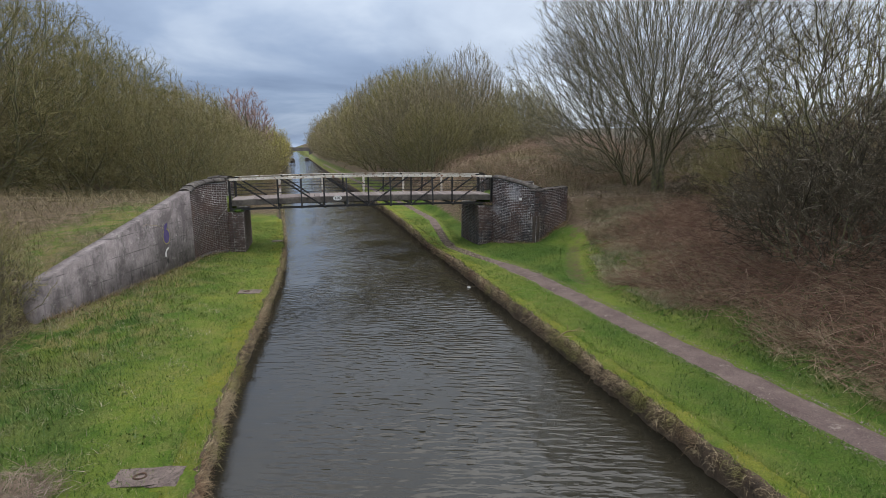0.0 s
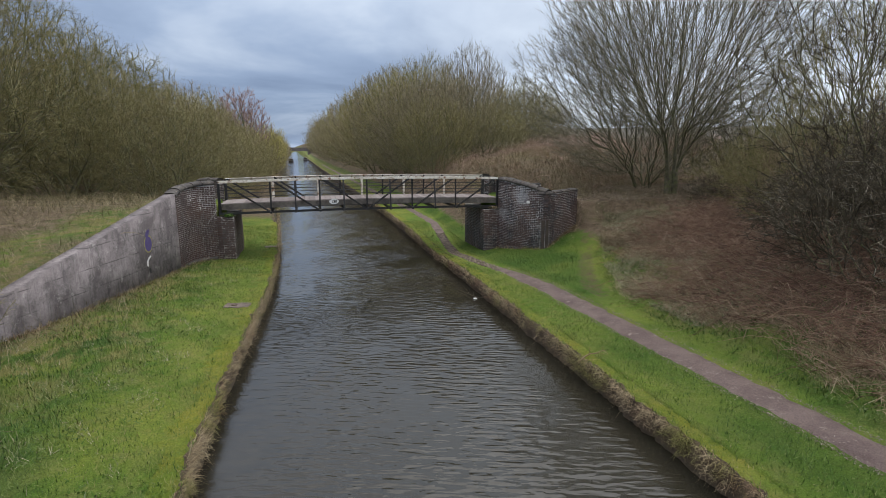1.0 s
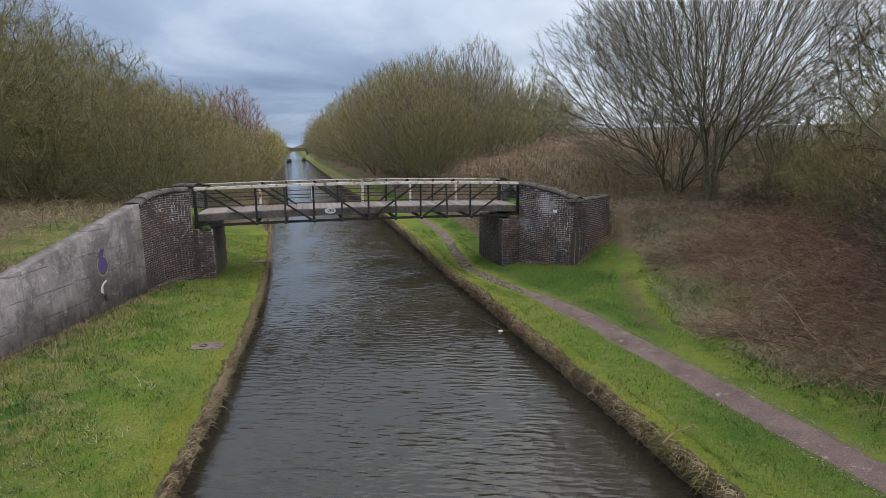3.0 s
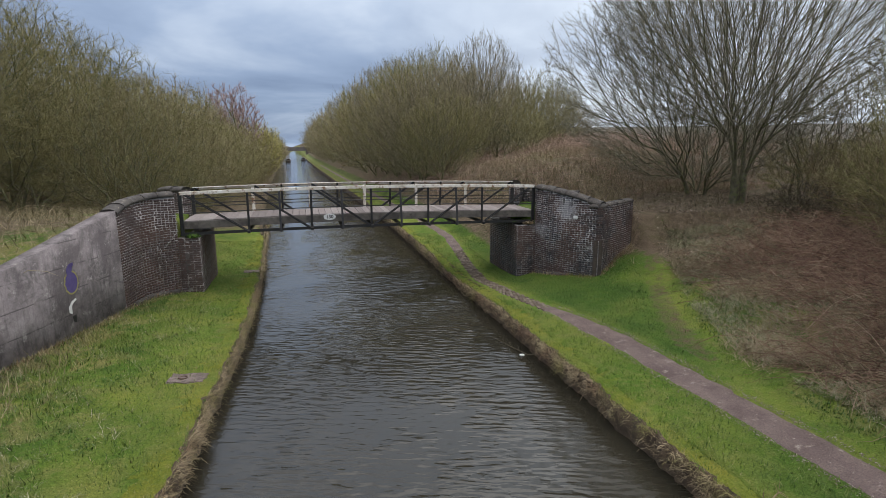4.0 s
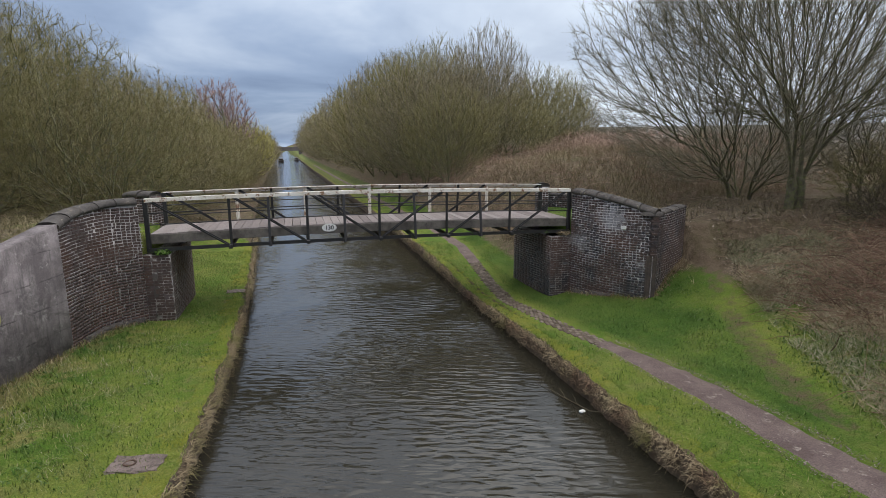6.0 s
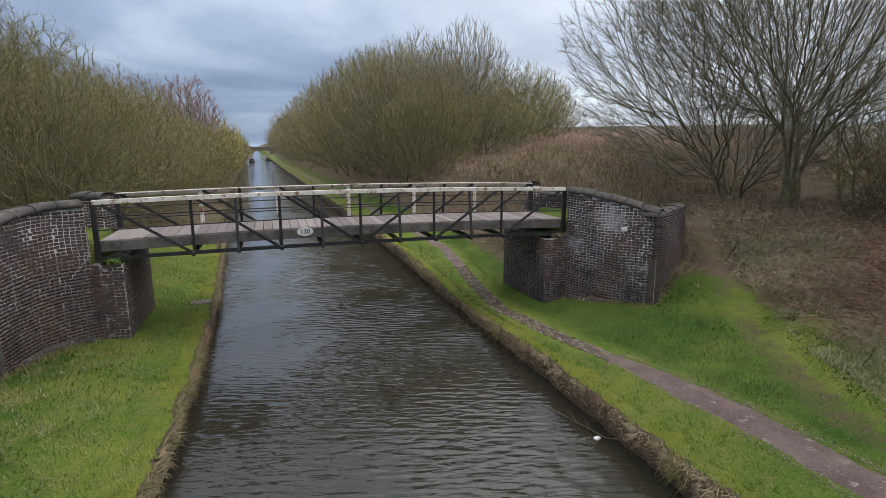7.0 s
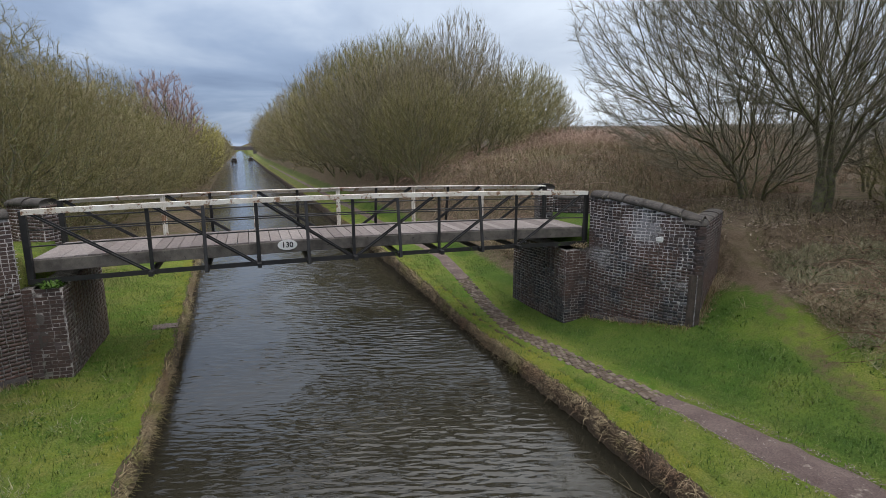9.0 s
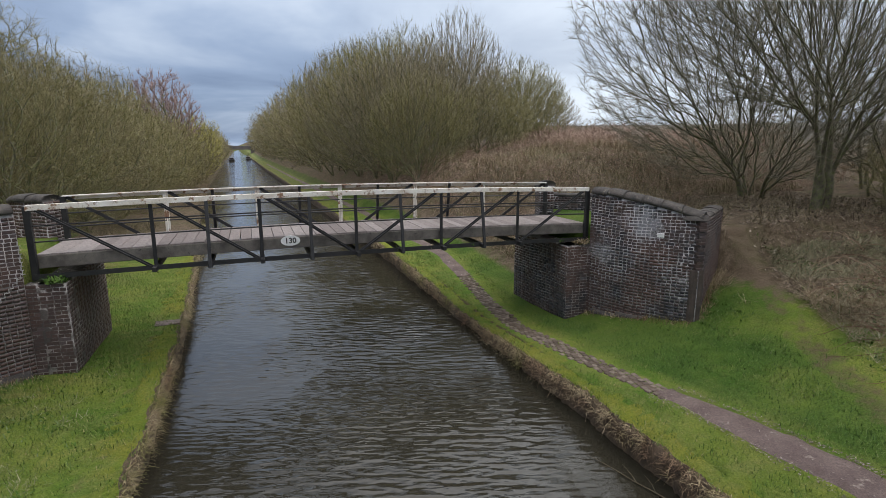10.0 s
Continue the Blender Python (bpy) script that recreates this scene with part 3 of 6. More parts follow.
def scrub_mask(x, y):
    x = x - bend(y)
    right = ss(9.8, 11.2, x + 0.5 * wobble(x, y, 0.6, 1.0)) * (1 - ss(13.5, 17.5, y) * (1 - ss(11.6, 13.6, x)))
    right = np.where(y > 30, np.maximum(ss(8.9, 9.8, x), 0.2 * ss(36, 60, y)), right)
    left = ss(3.8, 6.8, -x - 2.6 * (1 - ss(13, 16, y)) + 0.8 * wobble(x, y, 0.5, 2.0)) * (1 - 0.25 * ss(14, 16, y) * (1 - ss(30, 34, y)))
    left = np.maximum(left, ss(37, 42, y) * ss(1.5, 1.8, -x))
    return np.where(x < 2.3, left * np.where(x < left_wall_x(y) - 0.2, 1.0 - 0.55 * ss(15, 18, y) * (1 - ss(2.5, 5.0, left_wall_x(y) - x)) * np.clip(0.7 + 0.6 * wobble(x, y, 0.8, 4.0), 0, 1), 0.74), right)


def wildness(x, y):
    """Where the lawn is left rough: away from the mown strip."""
    return np.where(x < 2.3, ss(1.5, 3.4, bank_line(y, True) - x + 0.5 * wobble(x, y, 0.9, 1.0)), np.where(y < 14, 0.9 * ss(9.0, 10.2, x + 0.3 * wobble(x, y, 0.9, 4.0)), 0.9 * ss(0.5, 1.6, x - np.interp(y, [14.0, 15.5, 18.9, 20.7, 25.75], [8.9, 9.2, 10.2, 11.2, 14.2]))))


def lushness(x, y):
    """Where the turf is deep green: round the abutments, and away from the mown strip near the bend of the lawn."""
    track = np.interp(y, [14.0, 15.5, 18.9, 20.7, 25.75], [8.9, 9.2, 10.2, 11.2, 14.2])
    right = ss(0.4, 0.9, x - path_x(y)) * ss(13.0, 17.0, y) * (1 - ss(-0.5, 0.3, x - track)) + (0.8 * ss(0.5, 0.8, x - path_x(y)) + 0.9 * ss(0.2, 1.3, x - RIGHT_EDGE) * (x < path_x(y))) * (1 - ss(10.0, 16.0, y))
    off = bank_line(y, True) - x + 0.5 * wobble(x, y, 0.9, 1.0)
    left = ss(1.4, 2.6, off) * (0.9 * (1 - ss(11.5, 14.5, y)) + 0.04) + 0.1 * ss(21.5, 24.0, y) * ss(0.6, 1.1, off)
    return np.clip(np.where(x < 2.3, left, right), 0, 1) * np.clip(0.85 + 0.5 * wobble(x, y, 1.3, 2.5), 0, 1)


def build_ground():
    X, Y = np.meshgrid(GX, GY)
    Z = land(X, Y)
    ny, nx = X.shape
    i = np.arange(ny * nx).reshape(ny, nx)
    q = np.stack([i[:-1, :-1], i[:-1, 1:], i[1:, 1:], i[1:, :-1]], -1).reshape(-1, 4)
    me = mesh_np("ground", np.stack([X, Y, Z], -1).reshape(-1, 3), q, smooth=True)
    far = ss(70, 200, np.hypot(X, Y)) * (X > 25)
    for name, val in (("far", far), ("wild", wildness(X, Y)), ("lush", lushness(X, Y)), ("scrub", scrub_mask(X, Y)), ("dirt", np.maximum((0.42 + 0.07 * (Y < 21)) * (1 - ss(0.1, 0.65, dirt_line(X, Y))) * ((Y > 16) & (Y < 27) & (X > 9)), (1 - ss(0.0, 0.5, np.abs(Z - 0.2))) * (np.abs(X - bend(Y) - 2.4) < 4.3)))):
        at = me.attributes.new(name, "FLOAT", "POINT")
        at.data.foreach_set("value", val.astype(np.float32).ravel())
    me.materials.append(M_GROUND)
    tagged(new("ground", me), "grassy canal banks rising to brown scrub", "ground", kind="structure")


build_ground()
bmw = bmesh.new()
bmesh.ops.create_grid(bmw, x_segments=4, y_segments=60, size=1.0, matrix=Matrix.Translation((-1.0, 200, 0)) @ Matrix.Diagonal((11.0, 600, 1, 1)))
water = part("water", bmw, M_WATER)
tagged(water, "dark brown rippled canal water", "water", kind="structure")


def build_verges():
    every = grid_steps([(-30, 2, 1.0), (2, 45, 0.12), (45, 110, 1.0), (110, 330, 8.0)])
    for left in (True, False):
        ys = every[every < 38] if left else every
        rng = np.random.default_rng(6 + left)
        out = 1.0 if left else -1.0
        e, top = bank_line(ys, left), bank_top(ys, left)
        X, Z = [], []
        for o, dz in ((0.75, None), (0.45, 0.0), (0.2, 0.012), (0.06, 0.0), (0.0, -0.06), (-0.03, -0.2), (0.0, -0.4), (0.05, -0.8)):
            j = rng.normal(0, 0.028, len(ys)) if dz is not None and o < 0.3 else 0.0
            x = e - out * (o + j)
            X.append(x)
            Z.append(land(x, ys) - 0.012 if dz is None else top + dz + rng.normal(0, 0.012, len(ys)))
        X, Z = np.stack(X, 1), np.stack(Z, 1)
        Y = np.repeat(ys[:, None], X.shape[1], 1)
        i = np.arange(X.size).reshape(X.shape)
        q = np.stack([i[:-1, :-1], i[:-1, 1:], i[1:, 1:], i[1:, :-1]], -1).reshape(-1, 4)
        if not left:
            q = q[:, ::-1]
        me = mesh_np("bank", np.stack([X, Y, Z], -1).reshape(-1, 3), q, smooth=True)
        me.materials.append(M_VERGE)
        me.materials.append(M_EARTH)
        col = np.tile(np.arange(X.shape[1] - 1), len(ys) - 1)
        me.polygons.foreach_set("material_index", (col > 2).astype(np.int32))
        tagged(new("bank", me), "steep earth bank of the canal with a grassy top", "bank", kind="structure")


build_verges()


def build_path():
    ys = grid_steps([(-30, 6, 1.0), (6, 21.0, 0.25)])
    far = grid_steps([(30.7, 60, 0.5), (60, 160, 3.0)])
    under_setts = grid_steps([(20.7, 31.2, 0.2)])
    for name, yy, wid in (("path", ys, 0.57), ("path_beyond", far, 0.40), ("path_bed", under_setts, 0.34)):
        c = path_x(yy)
        rng = np.random.default_rng(5)
        lw, rw = wid + 0.03 * rng.standard_normal(len(yy)), wid + 0.03 * rng.standard_normal(len(yy))
        taper = 1 - 0.42 * ss(18.5, 21.0, yy) * (yy < 25)
        lw, rw = lw * taper, rw * taper
        cols = [c - lw, c - 0.3 * lw, c + 0.3 * rw, c + rw]
        X = np.stack(cols, 1)
        Y = np.repeat(yy[:, None], 4, 1)
        Z = land(X, Y) + (np.array([-0.03, 0.008, 0.008, -0.03]) if name == "path_bed" else np.array([-0.03, 0.03, 0.03, -0.03]))[None]
        i = np.arange(X.size).reshape(X.shape)
        q = np.stack([i[:-1, :-1], i[:-1, 1:], i[1:, 1:], i[1:, :-1]], -1).reshape(-1, 4)
        ob = part(name, mesh_np(name, np.stack([X, Y, Z], -1).reshape(-1, 3), q, smooth=True), M_EARTH if name == "path_bed" else M_PATH)
        tagged(ob, "pinkish-brown gravel towpath along the canal bank", "path", kind="structure")


build_path()


# ---- footbridge ----
BX0, BX1, NEAR_Y, FAR_Y = -3.40, 9.26, 26.0, 28.2
PANEL = [BX0 + (BX1 - BX0) * i / 6 for i in range(7)]
RAIL_Z, CHORD_Z, DECK_Z = 3.90, 2.47, 2.92


def camber(x):
    return 0.10 * (1 - ((x - (BX0 + BX1) / 2) / ((BX1 - BX0) / 2)) ** 2)


def sweep(y, out, height, prof):
    """A bar of the section prof along the bridge, following its camber."""
    xs = [BX0 + (BX1 - BX0) * i / 24 for i in range(25)]
    k = len(prof)
    V = [(x, y + out * a, height(x) + b) for x in xs for a, b in prof]
    F = [[i * k + j, i * k + (j + 1) % k, (i + 1) * k + (j + 1) % k, (i + 1) * k + j] for i in range(24) for j in range(k)]
    F += [list(range(k))[::-1], [24 * k + j for j in range(k)]]
    me = bpy.data.meshes.new("bar")
    me.from_pydata(V, [], F)
    return me


def build_bridge():
    br = thing("footbridge", "black iron truss footbridge with white rusty handrails and timber deck", "footbridge", base=(2.93, 27.1, 2.4))
    for y, out, white in ((NEAR_Y, -1, M_IRON), (FAR_Y, 1, M_WHITE)):
        prof = [(-0.075, 0.011), (0.075, 0.011), (0.075, -0.09), (0.057, -0.09), (0.057, -0.011), (-0.075, -0.011)]
        part("top_rail", sweep(y, out, lambda x: RAIL_Z + camber(x), prof), M_WHITE, br, "white painted angle iron with rust stains")
        prof = [(-0.08, -0.01), (-0.08, 0.01), (0.060, 0.01), (0.060, 0.09), (0.078, 0.09), (0.078, -0.01)]
        part("bottom_chord", sweep(y, out, lambda x: CHORD_Z + 0.6 * camber(x), prof), M_IRON, br)
        for f in (0.68, 0.46):
            z = CHORD_Z + 0.06 + (RAIL_Z - CHORD_Z) * f
            prof = [(0.016 * math.cos(a), 0.016 * math.sin(a)) for a in (0.4, 1.45, 2.5, 3.54, 4.6, 5.6)]
            part("mid_rail", sweep(y, out, lambda x: z + camber(x), prof), M_IRON, br)
        for i, x in enumerate(PANEL):
            zt, zb = RAIL_Z + camber(x), CHORD_Z + camber(x) * 0.6
            if i in (0, 6):
                bmp = one_box((x, y, (zt + zb - 0.04) / 2), (0.11, 0.11, zt - zb + 0.02), None, 0.01)
                part("end_post", bmp, M_IRON, br)
            else:
                bmp = bar((x, y, zb), (x, y, zt - 0.01), 0.075 if out < 0 else 0.11, 0.016, 0.003)
                bar((x, y - out * 0.03, zb), (x, y - out * 0.03, zt - 0.012), 0.016, 0.06, 0.003, bmp)
                part("post", bmp, white, br)
        for i in range(6):
            a, b = PANEL[i], PANEL[i + 1]
            if i < 3:
                p, q = (a + 0.06, RAIL_Z + camber(a) - 0.02), (b - 0.05, CHORD_Z + camber(b) * 0.6 + 0.04)
            else:
                p, q = (b - 0.06, RAIL_Z + camber(b) - 0.02), (a + 0.05, CHORD_Z + camber(a) * 0.6 + 0.04)
            bmd = bar((p[0], y + out * 0.02, p[1]), (q[0], y + out * 0.02, q[1]), 0.075, 0.014, 0.003)
            bar((p[0], y + out * 0.045, p[1]), (q[0], y + out * 0.045, q[1]), 0.014, 0.05, 0.003, bmd)
            part("diagonal", bmd, M_IRON, br)
        for i in (1, 2, 3, 4):
            x = (PANEL[i] + PANEL[i + 1]) / 2
            bms = bar((x, y + out * 0.30, CHORD_Z + camber(x) * 0.6 - 0.01), (x, y + out * 0.03, RAIL_Z + camber(x) - 0.02), 0.07, 0.05, 0.006)
            part("raking_stay", bms, M_IRON, br)
    for x in PANEL[1:-1] + [(PANEL[i] + PANEL[i + 1]) / 2 for i in (1, 2, 3, 4)]:
        bmc = one_box((x, 27.1, CHORD_Z + 0.03 + camber(x) * 0.6), (0.09, 2.75, 0.10), None, 0.006)
        part("cross_beam", bmc, M_IRON, br)
    for y in (NEAR_Y + 0.17, FAR_Y - 0.17):
        prof = [(-0.08, -0.115), (-0.07, -0.125), (0.07, -0.125), (0.08, -0.115), (0.08, 0.112), (0.066, 0.125), (-0.066, 0.125), (-0.08, 0.112)]
        part("edge_beam", sweep(y, 1, lambda x: DECK_Z - 0.15 + camber(x), prof), M_BEAM, br, "weathered dark timber beam")
    rng = random.Random(4)
    x, w = BX0 + 0.02, 0.235
    while x < BX1 - 0.1:
        c = x + w / 2
        bmk = one_box((c, 27.1, DECK_Z - 0.018 + camber(c) + rng.uniform(-0.004, 0.004)), (w - 0.012, 1.98, 0.05), Euler((0, 0, rng.uniform(-0.006, 0.006))).to_matrix(), 0.006)
        part("plank", bmk, M_PLANK, br)
        x += w
    # the bridge's number
    bms = bmesh.new()
    px, pz = 1.44, DECK_Z - 0.10 + camber(1.44)
    bmesh.ops.create_cone(bms, cap_ends=True, segments=32, radius1=1, radius2=1, depth=1, matrix=Matrix.Translation((px, NEAR_Y + 0.07, pz)) @ Euler((radians(90), 0, 0)).to_matrix().to_4x4() @ Matrix.Diagonal((0.215, 0.115, 0.02, 1)))
    plate = part("number_plate", bms, M_SIGN, br, "white oval plate with the number 130")
    fc = bpy.data.curves.new("digits", "FONT")
    fc.body, fc.size, fc.align_x, fc.align_y, fc.extrude, fc.offset = "130", 0.17, "CENTER", "CENTER", 0.002, 0.004
    tmp = new("digits_tmp", fc)
    me = bpy.data.meshes.new_from_object(tmp.evaluated_get(bpy.context.evaluated_depsgraph_get()))
    bpy.data.objects.remove(tmp)
    me.transform(Matrix.Translation((px, NEAR_Y + 0.056, pz)) @ Euler((radians(90), 0, 0)).to_matrix().to_4x4())
    me.materials.clear()
    me.materials.append(M_BLACK)
    dg = new("digits", me)
    dg.parent = plate
    return br


build_bridge()


# ---- brick walls ----
def resample(pts, step):
    P = np.array(pts, float)
    s = np.concatenate([[0], np.cumsum(np.hypot(*np.diff(P, axis=0).T))])
    n = max(2, int(round(s[-1] / step)) + 1)
    u = np.linspace(0, s[-1], n)
    return np.stack([np.interp(u, s, P[:, 0]), np.interp(u, s, P[:, 1])], 1), u


def at_length(P, u, s):
    """Place and direction at the length s along a resampled line."""
    x, y = np.interp(s, u, P[:, 0]), np.interp(s, u, P[:, 1])
    a, b = max(0.0, s - 0.08), min(u[-1], s + 0.08)
    d = np.array([np.interp(b, u, P[:, 0]) - np.interp(a, u, P[:, 0]), np.interp(b, u, P[:, 1]) - np.interp(a, u, P[:, 1])])
    return x, y, d / max(np.hypot(*d), 1e-9)


def slab_wall(P, u, foot, top, thick, out=0.0):
    """A wall body along P, whose face is on the right of its direction."""
    d = norm(np.gradient(P, axis=0))
    nrm = np.stack([d[:, 1], -d[:, 0]], 1)
    F, B = P + nrm * out, P - nrm * thick
    zt = np.array([top(s) for s in u])
    zf = np.full(len(u), foot)
    rows = [np.c_[F, zf], np.c_[F, zt], np.c_[B, zt], np.c_[B, zf]]
    n = len(u)
    V = np.concatenate(rows)
    q = []
    for k in range(4):
        a, b = k * n, ((k + 1) % 4) * n
        i = np.arange(n - 1)
        q.append(np.stack([a + i, a + i + 1, b + i + 1, b + i], 1))
    q.append(np.array([[0, n, 2 * n, 3 * n], [n - 1, 4 * n - 1, 3 * n - 1, 2 * n - 1]]))
    return mesh_np("wall", V, np.concatenate(q))


def unit_brick(mat):
    bm = bmesh.new()
    bmesh.ops.create_cube(bm, size=1.0)
    front = [v for v in bm.verts if v.co.y < 0]
    for v in front:
        v.co.x *= 0.97
        v.co.z *= 0.92
    me = bpy.data.meshes.new("brick")
    bm.to_mesh(me)
    bm.free()
    me.materials.append(mat)
    return me


BRICK, BRICK_W = unit_brick(M_BRICK), unit_brick(M_BRICK_W)
BRICK_V = np.array([v.co[:] for v in BRICK.vertices])
BRICK_Q = np.array([p.vertices[:] for p in BRICK.polygons])
COURSE = 0.078


def brick_face(parent, pts, foot, top, seed, single=(0, 0, 0, 0), bond="header"):
    """Bricks laid in courses on a face; those in the stretch `single` (s0, s1, z0, z1) are pieces of their own."""
    rng = np.random.default_rng(seed)
    P, u = resample(pts, 0.05)
    mats, singles = [], []
    z, k = foot, 0
    while z < max(top(0), top(u[-1])) + 0.1:
        s = -0.11 * (k % 2) - rng.uniform(0, 0.03)
        while s < u[-1]:
            w = 0.225 if (bond == "english" and k % 2 == 0) or rng.random() < 0.12 else 0.113
            a, b = max(0.0, s), min(u[-1], s + w)
            s += w
            m = (a + b) / 2
            if b - a < 0.04 or z + COURSE > top(m) + 0.02:
                continue
            x, y, d = at_length(P, u, m)
            nx, ny = d[1], -d[0]
            proud = 0.005 + rng.uniform(0, 0.004)
            wave = 0.016 * math.sin(1.7 * m + seed + 0.05 * k) + 0.008 * math.sin(4.9 * m + 2 * seed + 0.3 * k) + rng.normal(0, 0.002)
            M = Matrix(((d[0], -nx, 0, x + nx * (proud - 0.03)), (d[1], -ny, 0, y + ny * (proud - 0.03)), (0, 0, 1, z + COURSE / 2 + wave), (0, 0, 0, 1)))
            M = M @ Euler((rng.normal(0, 0.008), rng.normal(0, 0.022), rng.normal(0, 0.010))).to_matrix().to_4x4() @ Matrix.Diagonal((b - a - rng.uniform(0.008, 0.017), 0.06, COURSE - rng.uniform(0.008, 0.016), 1))
            if single[0] <= m <= single[1] and single[2] <= z <= single[3] and len(singles) < 300:
                singles.append(M)
            else:
                mats.append(np.array(M))
        z += COURSE
        k += 1
    if mats:
        T = np.array(mats)
        V = np.einsum("nij,vj->nvi", T[:, :3, :3], BRICK_V) + T[:, None, :3, 3]
        Q = (BRICK_Q[None] + (np.arange(len(T)) * 8)[:, None, None]).reshape(-1, 4)
        ob = part("brickwork", mesh_np("brickwork", V.reshape(-1, 3), Q), M_BRICKS_W if pts[0][0] < 0 else M_BRICKS, parent)
        ob["kind"] = "stuff"
    return [(parent, M) for M in singles]


def coping(parent, pts, top, thick, seed, length=0.46, width=0.5, high=0.17):
    """Half-round coping stones, one by one."""
    rng = np.random.default_rng(seed)
    P, u = resample(pts, 0.05)
    n = max(1, int(round(u[-1] / length)))
    prof = [(-0.5, 0.0), (-0.5, 0.45), (-0.36, 0.82), (-0.14, 1.0), (0.14, 1.0), (0.36, 0.82), (0.5, 0.45), (0.5, 0.0)]
    for i in range(n):
        a, b = u[-1] * i / n + 0.006, u[-1] * (i + 1) / n - 0.006
        secs, dz = [], rng.uniform(-0.012, 0.012)
        for s in np.linspace(a, b, 4):
            x, y, d = at_length(P, u, s)
            nx, ny = d[1], -d[0]
            c = -thick / 2 + rng.uniform(-0.004, 0.004)
            secs.append([(x + nx * (c + p * width), y + ny * (c + p * width), top(s) + h * high + dz) for p, h in prof])
        k = len(prof)
        V = np.array(secs).reshape(-1, 3)
        Q = [[r * k + j, r * k + (j + 1) % k, (r + 1) * k + (j + 1) % k, (r + 1) * k + j] for r in range(3) for j in range(k)]
        Q += [[0, 1, 6, 7], [1, 2, 5, 6], [2, 3, 4, 5]] + [[3 * k + e for e in f] for f in ([7, 6, 1, 0], [6, 5, 2, 1], [5, 4, 3, 2])]
        part("coping_stone", mesh_np("coping_stone", V, Q), M_COPING, parent)


def mirrored(pts):
    return [(x, 54.2 - y) for x, y in reversed(pts)]


LW = [(-4.63, 23.7), (-4.55, 24.3), (-4.38, 24.9), (-4.05, 25.4), (-3.52, 25.74)]
RW = [(9.24, 25.76), (9.42, 25.25), (9.72, 24.6), (10.1, 23.95), (10.57, 23.26)]
RR = [(10.57, 23.26), (13.05, 25.0)]
LP = [(-3.52, 25.74), (-2.84, 25.72)]
LPC = [(-2.84, 25.72), (-2.8, 28.45)]
RP = [(8.5, 25.68), (9.26, 25.72)]
RPC = [(8.38, 28.45), (8.5, 25.68)]
SINGLES = []


def left_top(s):
    return 3.77 - 0.30 * max(0.0, 1 - s / 2.2) ** 2


def right_top(s):
    return 3.78 - 0.50 * (s / 2.9) ** 1.6


